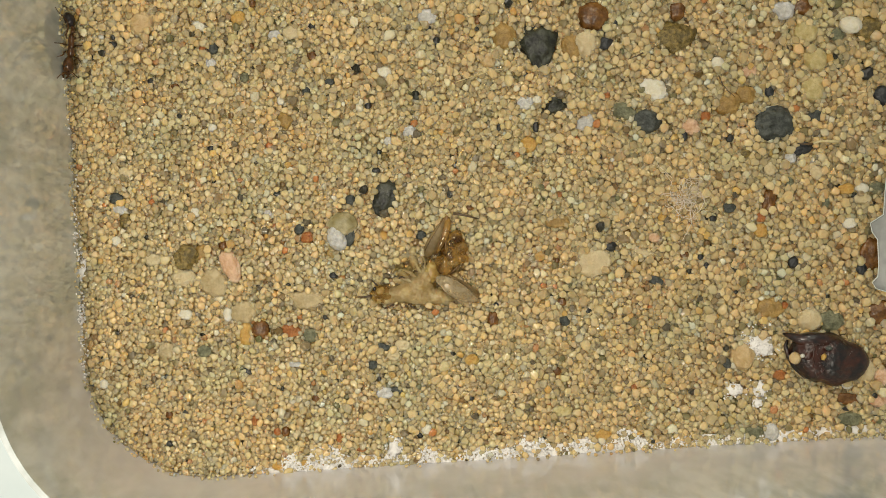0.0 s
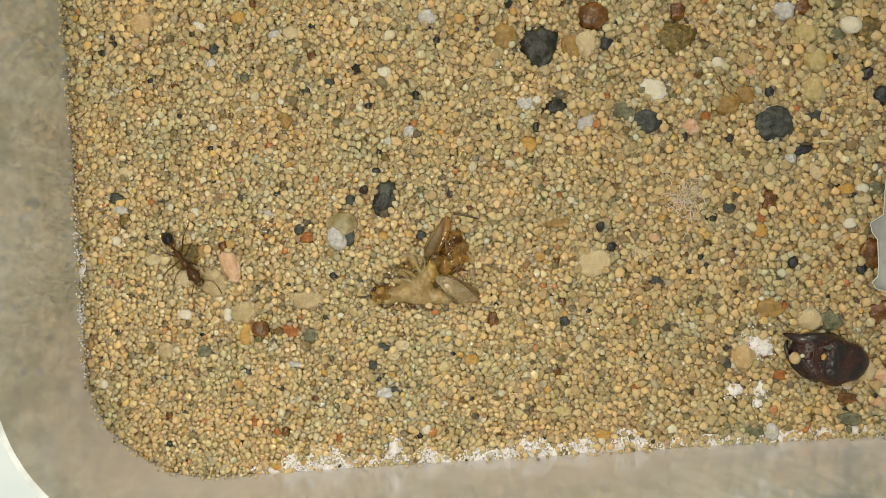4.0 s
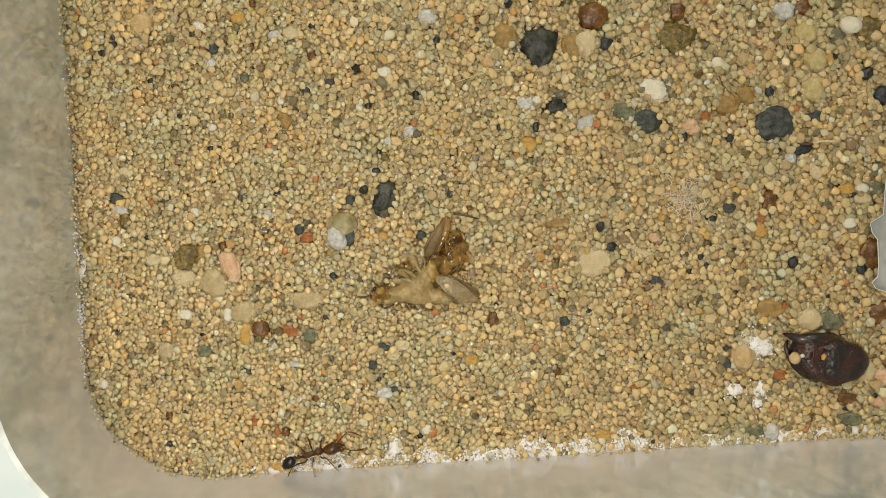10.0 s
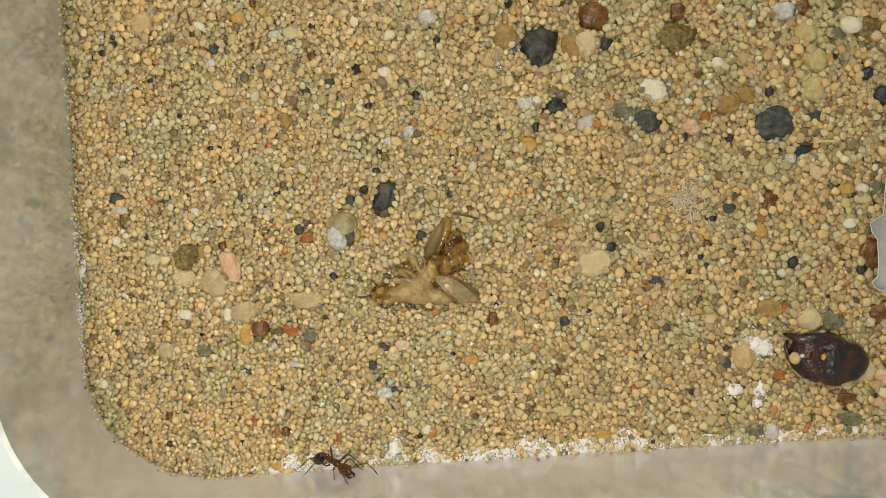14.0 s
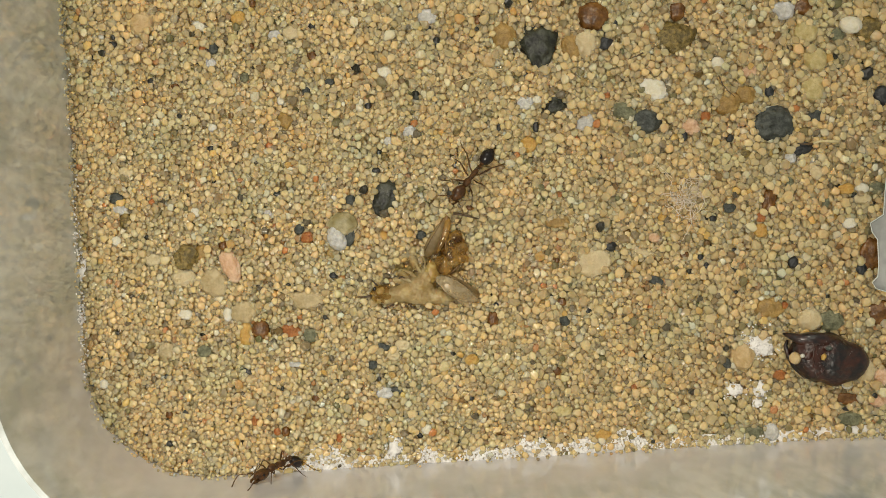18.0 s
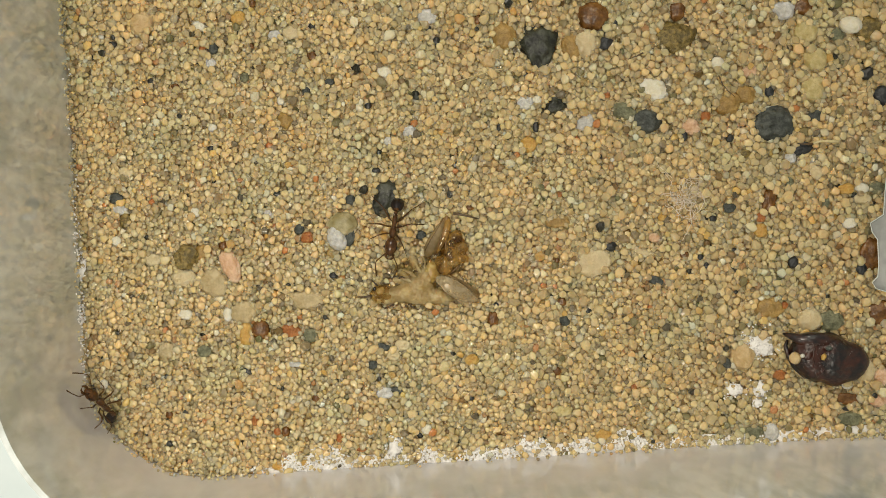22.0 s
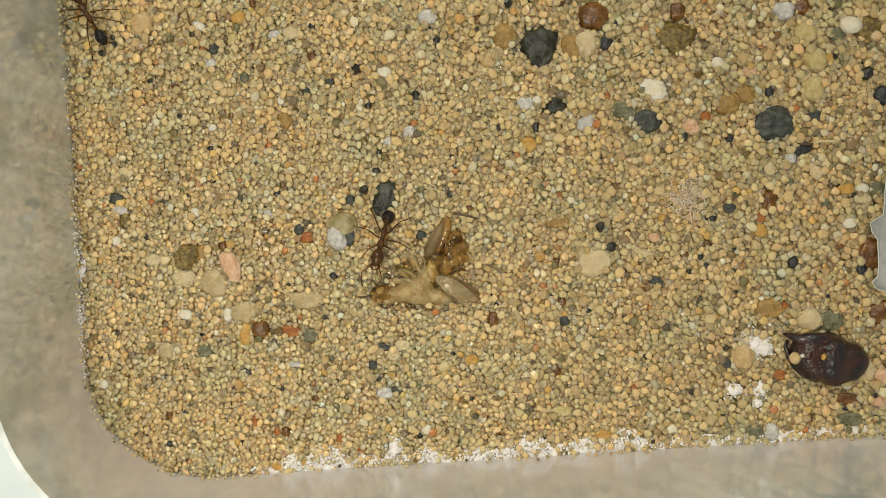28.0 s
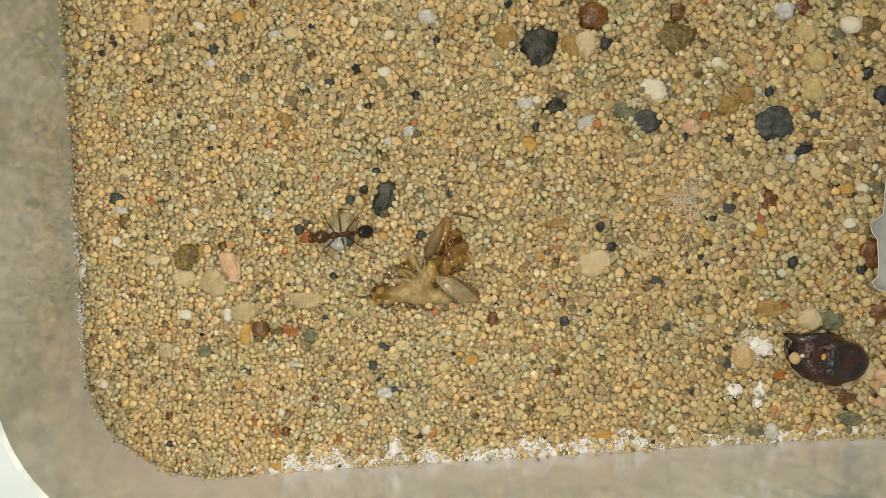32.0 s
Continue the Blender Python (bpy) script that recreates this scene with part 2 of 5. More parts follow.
for k_ in ("tan", "cream", "white", "yellow", "drab", "orange", "rust", "pink", "grey"):
    b_ = STONE[k_][1].node_tree.nodes["Principled BSDF"]
    b_.inputs["Subsurface Weight"].default_value = 0.7
    b_.inputs["Subsurface Radius"].default_value = (1.0, 0.9, 0.7)
    b_.inputs["Subsurface Scale"].default_value = 0.0005
    b_.inputs["Transmission Weight"].default_value = 0.2
    b_.inputs["IOR"].default_value = 1.35
    b_.inputs["Roughness"].default_value = 0.28
    if k_ in ("white", "pink", "grey"):
        b_.inputs["Transmission Weight"].default_value = 0.08
    STONE[k_][1].node_tree.nodes["Bump"].inputs["Strength"].default_value = 1.0
    STONE[k_][1].node_tree.nodes["Bump"].inputs["Distance"].default_value = 7e-5


# ---- mesh helpers ----
def part(name, bm, material, parent=None, label="", smooth=True):
    mesh = bpy.data.meshes.new(name)
    for f in bm.faces:
        f.smooth = smooth
    bm.to_mesh(mesh)
    bm.free()
    mesh.materials.append(material)
    ob = new(name, mesh)
    if parent:
        ob.parent = parent
    if label:
        tagged(ob, label)
    return ob


def ball(bm, centre, radii, turn=None, level=2, rough=0.0, freq=1.0, seed=0.0):
    """An ellipsoid, with lumps of the share rough of its radius."""
    made = bmesh.ops.create_icosphere(bm, subdivisions=level, radius=1.0)["verts"]
    r = turn or Matrix.Identity(3)
    for v in made:
        n = v.co.normalized()
        k = 1 + rough * noise.noise(n * freq + Vector((seed, seed * 0.7, -seed)))
        v.co = Vector(centre) + r @ Vector((n.x * radii[0] * k, n.y * radii[1] * k, n.z * radii[2] * k))
    return made


def chip(verts, seed, faces=9, near=0.72, far=0.98, keep=0.15, centre=(0, 0, 0), radii=(1, 1, 1)):
    """Grinds flats on a lump."""
    rnd = random.Random(int(seed * 100))
    c = Vector(centre)
    for _ in range(faces):
        n = Vector((rnd.gauss(0, 1), rnd.gauss(0, 1), rnd.gauss(0, 0.8))).normalized()
        d = rnd.uniform(near, far)
        for v in verts:
            q = v.co - c
            q = Vector((q.x / radii[0], q.y / radii[1], q.z / radii[2]))
            over = q.dot(n) - d
            if over > 0:
                q -= n * over * (1 - keep)
                v.co = c + Vector((q.x * radii[0], q.y * radii[1], q.z * radii[2]))


def tube(bm, points, radii, sides=7):
    """A tapered tube through the points."""
    rings = []
    for i, p in enumerate(points):
        a, b = points[max(0, i - 1)], points[min(len(points) - 1, i + 1)]
        d = (Vector(b) - Vector(a)).normalized()
        s = d.cross(Vector((0.13, 0.21, 1))).normalized()
        t = d.cross(s)
        rings.append([bm.verts.new(Vector(p) + radii[i] * (math.cos(k * math.tau / sides) * s + math.sin(k * math.tau / sides) * t)) for k in range(sides)])
    for r0, r1 in zip(rings, rings[1:]):
        for k in range(sides):
            bm.faces.new((r0[k], r0[(k + 1) % sides], r1[(k + 1) % sides], r1[k]))
    bm.faces.new(rings[0][::-1])
    bm.faces.new(rings[-1])


# ---- the tray ----
TURN = radians(3.55)
CORNER = at(165, 856)
E1, E2 = Vector((math.cos(TURN), math.sin(TURN), 0)), Vector((-math.sin(TURN), math.cos(TURN), 0))
LONG, WIDE, ROUND = 0.072, 0.052, 0.0076
WALL_TOP, FLOOR, FLARE, LEAN = 0.0146, -0.0016, 0.0008, 0.0008


def in_tray(x, y):
    """Place in the tray's own axes, from its south-west corner."""
    d = Vector((x, y, 0)) - CORNER
    return d.dot(E1), d.dot(E2)


def wall_gap(x, y):
    """Distance to the inner wall, and the way that leads off it."""
    a, b = in_tray(x, y)
    px, py = a - LONG / 2, b - WIDE / 2
    qx, qy = abs(px) - (LONG / 2 - ROUND), abs(py) - (WIDE / 2 - ROUND)
    sx, sy = (1 if px > 0 else -1), (1 if py > 0 else -1)
    if qx > 0 and qy > 0:
        l = math.hypot(qx, qy)
        nx, ny, gap = -sx * qx / max(l, 1e-9), -sy * qy / max(l, 1e-9), ROUND - l
    elif qx > qy:
        nx, ny, gap = -sx, 0, ROUND - qx
    else:
        nx, ny, gap = 0, -sy, ROUND - qy
    return gap, E1 * nx + E2 * ny


def outline(grow, z, steps=12):
    """The tray's rounded outline, grown outwards; the whole leans a little to the east."""
    pts = []
    c = ROUND + FLARE * max(0.0, z / WALL_TOP)
    r = c + grow
    for cx, cy, a0 in ((LONG - c, WIDE - c, 0), (c, WIDE - c, 90), (c, c, 180), (LONG - c, c, 270)):
        for k in range(steps + 1):
            a = radians(a0 + 90 * k / steps)
            pts.append(CORNER + E1 * (cx + r * math.cos(a) + LEAN * max(0.0, z / WALL_TOP)) + E2 * (cy + r * math.sin(a)) + Vector((0, 0, z)))
    return pts


def loft(bm, loops, cap_first=False, cap_last=False):
    rows = [[bm.verts.new(p) for p in loop] for loop in loops]
    n = len(rows[0])
    for r0, r1 in zip(rows, rows[1:]):
        for k in range(n):
            bm.faces.new((r0[k], r0[(k + 1) % n], r1[(k + 1) % n], r1[k]))
    if cap_first:
        bm.faces.new(rows[0][::-1])
    if cap_last:
        bm.faces.new(rows[-1])


def tray():
    root = tagged(new("tray"), "cloudy clear plastic tray with rounded corners holding sand", "tray")
    bm = bmesh.new()
    loft(bm, [outline(0.0, FLOOR, 20), outline(0.00004, 0.0, 20), outline(0.0001, 0.003, 20), outline(0.0002, 0.006, 20), outline(0.0003, 0.010, 20), outline(0.0004, WALL_TOP, 20)])
    bmesh.ops.recalc_face_normals(bm, faces=bm.faces)
    part("side_wall", bm, M_WALL, root)
    bm = bmesh.new()
    loft(bm, [outline(0.0004, WALL_TOP, 20), outline(0.0007, WALL_TOP, 20), outline(0.0007, WALL_TOP - 0.0004, 20), outline(0.0010, FLOOR - 0.001, 20)])
    bmesh.ops.recalc_face_normals(bm, faces=bm.faces)
    part("rim", bm, M_WALL, root, smooth=False)
    bm = bmesh.new()
    loft(bm, [outline(0.0012, FLOOR - 0.001), outline(0.0012, FLOOR)], True, True)
    part("bottom", bm, M_PLASTER, root, smooth=False)
    return root


tray()
bm = bmesh.new()
bmesh.ops.create_grid(bm, x_segments=8, y_segments=8, size=0.6)
for v in bm.verts:
    v.co.z = FLOOR - 0.0010
top = bmesh.ops.extrude_face_region(bm, geom=bm.faces[:])["geom"]
for v in [g for g in top if isinstance(g, bmesh.types.BMVert)]:
    v.co.z -= 0.02
bmesh.ops.recalc_face_normals(bm, faces=bm.faces)
tagged(part("tabletop", bm, M_TABLE, smooth=False), "plain white tabletop under the tray", "table", kind="structure")


# ---- the sand ----
def lie(x, y):
    """Height of the sand's surface."""
    p = Vector((x * 260, y * 260, 0.3))
    q = Vector((x * 900, y * 900, 1.7))
    return 0.00022 * noise.noise(p) + 0.00011 * noise.noise(q)


def fringe(x, y):
    """Width of the bare strip along the south wall."""
    a, b = in_tray(x, y)
    if a < 0.0085:
        return 0.0
    w = 0.0
    for mid, wide, deep in ((515, 16, 18), (582, 34, 28), (703, 15, 26), (762, 26, 12), (870, 40, 7), (945, 30, 20), (1035, 24, 10), (1110, 26, 22)):
        q = ((a / U + 165 - mid) / wide) ** 2
        w += deep * U * math.exp(-q * q)
    ragged = min(1.0, w / (12 * U)) * U
    w += ragged * (10 * noise.noise(Vector((x * 2600, y * 2600, 0.5))) + 9 * noise.noise(Vector((x * 6000, y * 6000, 2.5))))
    return max(0.0, w)


def sheet(name, material, drop, keep, step=0.00045, climb=0.0):
    bm = bmesh.new()
    nx, ny = int(LONG / step) + 1, int(WIDE / step) + 1
    grid = {}
    for i in range(nx + 1):
        for j in range(ny + 1):
            p = CORNER + E1 * (LONG * i / nx * 1.01 - 0.00036) + E2 * (WIDE * j / ny * 1.014 - 0.00036)
            if keep(p, *in_tray(p.x, p.y)):
                grid[i, j] = bm.verts.new((p.x, p.y, lie(p.x, p.y) + drop + climb * max(0.0, 1 - j / ny * WIDE / 0.0009) ** 2 * (0.6 + 0.8 * noise.noise(Vector((p.x * 700, 0, 4))))))
    for i in range(nx):
        for j in range(ny):
            q = [(i, j), (i + 1, j), (i + 1, j + 1), (i, j + 1)]
            if all(k in grid for k in q):
                bm.faces.new([grid[k] for k in q])
    return part(name, bm, material)


STONES = []


def stone(u, v, length, width, turn, kind, sharp=0.25, height=0.6, rise=-0.2, note="", name="pebble", category="stone", level=2, taper=0.0):
    """A stone that lies partly sunk in the sand. Length, width in grid squares, turn in degrees."""
    label, material = STONE[kind]
    p = at(u, v)
    seed = (u * 0.37 + v * 0.71) % 50
    a, b = length * U / 2, width * U / 2
    c = min(a, b) * height
    rise += 0.25 if max(length, width) < 26 else 0.0
    bm = bmesh.new()
    lv = 4 if max(length, width) > 34 else 3 if max(length, width) > 20 else level
    vs = ball(bm, (0, 0, 0), (a * (1.04 + 0.3 * sharp), b * (1.04 + 0.3 * sharp), c), Euler((0, 0, radians(-turn))).to_matrix(), lv, sharp, 1.9, seed)
    chip(vs, seed, 6 + int(sharp * 20), 1.0 - 0.9 * sharp, 1.06, 0.1, (0, 0, 0), (max(a, b), max(a, b), c))
    if max(length, width) > 26:
        for w in bm.verts:
            n = w.co.normalized()
            w.co *= 1 + 0.07 * sharp / 0.25 * noise.noise(n * 5 + Vector((seed, 0, 0))) + 0.045 * noise.noise(n * 13 + Vector((seed, 2, 0)))
    for w in bm.verts:
        w.co.x *= 1 + taper * w.co.y / b
    ob = part(name, bm, material)
    ob.location = (p.x, p.y, lie(p.x, p.y) + c * rise)
    tagged(ob, note or label, category, "stones in the sand")
    STONES.append((p.x, p.y, (a + b) / 2 * 0.93, a, b, radians(-turn)))
    return ob


def stones():
    s = stone
    # northern half, east
    s(957, 84, 62, 66, 0, "charcoal", 0.34, 0.6, taper=0.42)
    s(1050, 29, 54, 48, 0, "brown", 0.12, 0.7)
    s(1011, 84, 30, 46, -10, "ochre", 0.25)
    s(1037, 77, 34, 46, 0, "cream", 0.2, 0.7, 0.0)
    s(892, 66, 40, 46, 0, "ochre", 0.2)
    s(863, 108, 28, 28, 0, "tan")
    s(1194, 66, 72, 48, 0, "olive", 0.25)
    s(1198, 20, 26, 34, 0, "brown", 0.3)
    s(1071, 77, 24, 20, 120, "navy", 0.3)
    s(1088, 42, 9, 13, 0, "navy")
    s(928, 183, 32, 22, 0, "grey", 0.3)
    s(981, 187, 44, 26, -20, "charcoal", 0.4)
    s(950, 178, 15, 17, 0, "white")
    s(1037, 217, 34, 24, -40, "grey", 0.35)
    s(1146, 215, 45, 42, 0, "slate", 0.12, 0.7)
    s(1104, 197, 38, 26, 20, "green", 0.2)
    s(1158, 160, 48, 32, 25, "white", 0.3)
    s(1287, 186, 44, 36, -20, "ochre", 0.25, 0.7)
    s(1322, 169, 36, 28, 10, "ochre", 0.25, 0.7)
    s(1369, 219, 70, 52, 15, "slate", 0.3, note="dark green-grey angular stone half sunk in sand")
    s(1425, 58, 42, 36, 0, "yellow", 0.15, 0.7)
    s(1443, 106, 40, 40, 0, "yellow", 0.12, 0.7)
    s(1440, 156, 42, 46, 0, "yellow", 0.15)
    s(1503, 46, 38, 29, 5, "white", 0.06, 0.9, 0.5)
    s(1534, 50, 48, 38, -20, "olive", 0.15)
    s(1389, 18, 38, 32, 0, "grey", 0.2, note="pale blue-grey rounded stone in sand")
    s(1420, 12, 32, 26, 0, "brown", 0.25)
    s(1536, 130, 26, 20, -20, "black", 0.25)
    s(1563, 170, 30, 34, 0, "navy", 0.2)
    s(1468, 103, 17, 18, 0, "orange", 0.3)
    s(1482, 62, 20, 24, 0, "green", 0.3)
    s(1362, 163, 16, 20, 0, "navy", 0.3)
    s(1443, 205, 24, 20, 0, "slate", 0.3)
    s(1420, 263, 36, 18, -15, "navy", 0.3)
    s(1400, 280, 22, 18, 0, "grey")
    s(1328, 126, 30, 18, -20, "pink", 0.4, note="dusky pink crumbling grain in sand")
    s(1248, 207, 20, 16, 0, "rust", 0.3)
    s(1222, 226, 30, 26, 30, "pink", 0.3)
    s(1275, 23, 15, 15, 0, "white")
    s(1445, 305, 26, 26, 0, "cream")
    s(1360, 356, 20, 46, 10, "brown", 0.35, note="reddish brown shiny husk flake")
    s(1345, 385, 17, 18, 0, "rust", 0.2)
    s(1345, 408, 27, 24, 0, "orange", 0.15)
    s(1290, 368, 22, 16, 0, "slate")
    s(1396, 321, 17, 17, 0, "green")
    s(1525, 333, 22, 18, 0, "white", 0.15)
    s(1527, 352, 30, 18, 0, "cream", 0.15)
    s(1552, 332, 26, 20, 0, "green", 0.3)
    s(1497, 335, 28, 17, -10, "orange", 0.3)
    s(1503, 395, 26, 18, 0, "white", 0.15)
    s(1262, 387, 14, 10, 0, "black", 0.3)
    s(1081, 436, 22, 16, -10, "black", 0.2)
    s(1051, 464, 62, 48, -25, "cream", 0.2, 0.5)
    s(1158, 421, 20, 17, 0, "pink", 0.1)
    s(1172, 385, 16, 16, 0, "orange")
    s(1138, 447, 38, 16, 20, "cream", 0.15)
    s(988, 393, 42, 17, -5, "ochre", 0.3)
    s(1210, 241, 13, 19, 0, "navy", 0.15)
    s(1291, 245, 15, 14, 0, "black", 0.3)
    s(1320, 272, 18, 14, 0, "olive", 0.3)
    s(1240, 455, 11, 11, 0, "black", 0.3)
    s(1250, 470, 9, 11, 0, "black", 0.2)
    s(1300, 442, 8, 6, 0, "black")
    s(1405, 465, 18, 20, 0, "navy", 0.3)
    s(1526, 476, 17, 21, 0, "navy", 0.15)
    # the next two brown lumps stand in for the shadow beside the lid
    s(1548, 450, 40, 62, 0, "brown", 0.3, 0.4)
    s(1556, 556, 34, 46, 0, "brown", 0.3, 0.5)
    s(1460, 360, 12, 20, 15, "green", 0.3)
    s(1270, 112, 22, 22, 0, "white", 0.1)
    s(1362, 300, 20, 24, 0, "cream")
    s(1212, 452, 16, 12, 0, "brown", 0.3)
    s(1098, 253, 8, 8, 0, "white")
    s(1084, 283, 8, 8, 0, "white")
    s(1075, 168, 14, 12, 0, "rust", 0.3)
    s(1060, 278, 12, 11, 0, "navy")
    s(1080, 138, 18, 14, 0, "olive", 0.3)
    s(948, 225, 10, 18, 0, "black", 0.3)
    s(883, 225, 7, 16, 10, "black", 0.3)
    s(930, 132, 9, 8, 0, "black")
    s(907, 131, 8, 8, 0, "olive")
    s(845, 35, 10, 18, 0, "brown", 0.3)
    s(935, 255, 28, 30, 0, "orange", 0.2, 0.4)
    s(808, 235, 12, 14, 0, "olive", 0.3)
    # northern half, west
    s(681, 350, 38, 60, 14, "charcoal", 0.24, 0.6, note="dark slate stone with pale scratches")
    s(607, 399, 46, 44, 20, "marbled", 0.2, 0.7, 0.3)
    s(597, 420, 33, 46, -12, "grey", 0.2, 0.75, 0.3, note="milky white quartz stone fused with darker stone")
    s(618, 419, 22, 32, 15, "slate", 0.3, 0.7, 0.4)
    s(620, 354, 18, 18, 0, "slate", 0.15)
    s(530, 407, 18, 18, 0, "slate", 0.3)
    s(543, 421, 22, 18, -15, "rust", 0.25)
    s(205, 352, 24, 18, 0, "slate", 0.2)
    s(213, 371, 24, 16, 0, "grey", 0.2)
    s(221, 389, 16, 28, 20, "olive", 0.25)
    s(331, 454, 42, 44, 20, "olive", 0.35, 0.7, 0.0, note="dark olive-brown rough stone in sand")
    s(356, 447, 26, 30, 20, "ochre", 0.3)
    s(395, 434, 14, 18, 0, "brown", 0.3)
    s(407, 468, 28, 60, -22, "pink", 0.22, 0.7)
    s(378, 500, 52, 42, 40, "drab", 0.25, 0.5)
    s(431, 553, 46, 38, -10, "drab", 0.15)
    s(435, 592, 22, 42, -5, "orange", 0.2, note="elongated ochre orange grain in sand")
    s(460, 584, 32, 32, 0, "brown", 0.2)
    s(514, 586, 34, 24, 10, "rust", 0.2)
    s(548, 594, 28, 24, 0, "green", 0.2)
    s(543, 531, 56, 32, 0, "drab", 0.2, 0.4)
    s(403, 557, 16, 25, 0, "white", 0.1)
    s(328, 557, 27, 18, 15, "white", 0.15)
    s(295, 621, 30, 28, 0, "drab", 0.25, 0.4)
    s(250, 42, 42, 36, -25, "tan", 0.25, note="pinkish tan chipped stone in sand")
    s(352, 47, 22, 17, 20, "white", 0.12)
    s(200, 80, 16, 10, 0, "black", 0.2)
    s(201, 67, 8, 9, 0, "black")
    s(240, 76, 20, 18, 0, "tan")
    s(180, 66, 11, 8, 0, "white")
    s(358, 85, 13, 12, 0, "rust")
    s(377, 88, 20, 20, 40, "slate", 0.3)
    s(373, 111, 20, 18, 0, "grey")
    s(310, 154, 14, 12, 0, "brown", 0.3)
    s(375, 226, 18, 14, 0, "white", 0.5)
    s(373, 263, 11, 10, 0, "black", 0.3)
    s(223, 305, 26, 18, 0, "cream")
    s(206, 427, 18, 17, 0, "white", 0.12)
    s(266, 144, 14, 10, 0, "black", 0.4)
    s(318, 206, 10, 8, 0, "black")
    s(345, 375, 14, 18, -30, "white")
    s(325, 492, 42, 30, 0, "cream", 0.25, 0.4)
    s(270, 460, 30, 20, 0, "cream", 0.2, 0.4)
    s(680, 127, 28, 20, 15, "white", 0.2)
    s(755, 30, 34, 26, 0, "grey", 0.15, note="pale grey smooth stone in sand")
    s(515, 58, 32, 22, 0, "cream", 0.2)
    s(486, 62, 22, 16, 0, "grey")
    s(411, 70, 20, 22, 0, "yellow")
    s(552, 46, 13, 10, 0, "black", 0.3)
    s(553, 99, 20, 20, 30, "brown", 0.3)
    s(444, 82, 10, 12, 0, "brown")
    s(541, 161, 16, 14, 0, "slate", 0.3)
    s(584, 146, 18, 11, 0, "slate", 0.3)
    s(652, 188, 13, 12, 0, "black", 0.35)
    s(725, 232, 26, 18, 0, "grey", 0.4)
    s(687, 250, 18, 18, 0, "grey", 0.4)
    s(505, 213, 26, 28, 0, "ochre", 0.3)
    s(772, 73, 12, 16, 0, "black", 0.15)
    s(758, 50, 12, 9, 0, "black")
    s(736, 170, 14, 18, 0, "charcoal", 0.4)
    s(420, 32, 26, 22, 0, "orange", 0.25, 0.35)
    s(446, 7, 12, 14, 0, "brown")
    s(590, 488, 14, 11, 0, "black", 0.25)
    s(745, 416, 20, 14, 0, "slate", 0.4)
    s(665, 302, 16, 8, 0, "black", 0.3)
    s(680, 277, 14, 16, 20, "olive", 0.3)
    s(641, 248, 12, 12, 0, "olive", 0.3)
    s(475, 378, 14, 14, 0, "grey")
    s(485, 400, 14, 8, 0, "rust")
    s(433, 137, 16, 18, 0, "green")
    s(497, 178, 12, 18, 0, "white")
    # southern half
    s(873, 566, 18, 28, 0, "brown", 0.3)
    s(1000, 568, 20, 20, 0, "slate", 0.3)
    s(1160, 497, 26, 14, 15, "slate", 0.3)
    s(995, 534, 18, 16, 0, "brown", 0.3)
    s(1360, 546, 52, 34, -15, "ochre", 0.3, 0.45, note="translucent brown stone with a frosted top in sand")
    s(1389, 540, 14, 14, 0, "rust", 0.3)
    s(1433, 567, 44, 40, 0, "cream", 0.2)
    s(1473, 568, 42, 38, 0, "green", 0.2, note="mossy grey-green stone beside the husk")
    s(1315, 630, 40, 48, 0, "tan", 0.15, 0.7, 0.0)
    s(1380, 664, 22, 18, 0, "rust", 0.25)
    s(1286, 643, 16, 20, 0, "slate")
    s(1500, 706, 42, 18, 5, "brown", 0.25, 0.4)
    s(1562, 668, 24, 30, 0, "pink", 0.2)
    s(1555, 710, 28, 20, 0, "pink", 0.2)
    s(1506, 742, 42, 24, 5, "green", 0.15, note="pale green smooth stone in sand")
    s(1365, 765, 28, 30, 0, "grey", 0.12, note="pale translucent quartz grain in sand")
    s(1335, 766, 34, 22, 0, "green", 0.2)
    s(1533, 655, 30, 40, 0, "cream", 0.15)
    s(1500, 682, 18, 14, 0, "white", 0.3)
    s(1498, 724, 14, 7, 0, "black")
    s(1410, 790, 12, 6, 0, "black")
    s(1123, 686, 13, 11, 0, "rust", 0.4)
    s(985, 657, 17, 14, 0, "brown", 0.15)
    s(873, 617, 8, 8, 0, "olive", 0.15)
    s(835, 638, 24, 18, 0, "orange", 0.25, 0.3)
    s(1070, 770, 38, 18, 0, "orange", 0.2, 0.3)
    s(995, 728, 34, 18, 0, "yellow", 0.2, 0.3)
    s(660, 646, 18, 15, 0, "slate", 0.2)
    s(702, 691, 20, 12, 10, "slate", 0.3)
    s(681, 696, 28, 20, 0, "grey", 0.2, 0.3)
    s(672, 671, 9, 9, 0, "black", 0.3)
    s(438, 657, 18, 9, 30, "black", 0.2)
    s(560, 705, 14, 12, 0, "brown", 0.2)
    s(680, 614, 22, 10, 25, "slate", 0.3)
    s(712, 611, 28, 18, 0, "cream")
    s(697, 629, 22, 16, 0, "cream")
    s(452, 745, 12, 20, 0, "rust", 0.2)
    s(491, 764, 14, 14, 0, "rust", 0.1)
    s(506, 764, 14, 18, 0, "brown", 0.2)
    s(601, 776, 12, 16, 0, "rust", 0.2)
    s(640, 797, 16, 8, 0, "rust", 0.2)
    s(493, 826, 22, 14, 10, "orange", 0.15)
    s(540, 820, 14, 12, 0, "orange", 0.2)
    s(756, 760, 20, 18, 0, "white", 0.2)
    s(523, 645, 24, 10, 0, "grey")
    s(185, 680, 16, 17, 0, "white", 0.15)
    s(300, 734, 12, 14, 0, "brown", 0.3)
    s(330, 730, 10, 10, 0, "slate", 0.3)
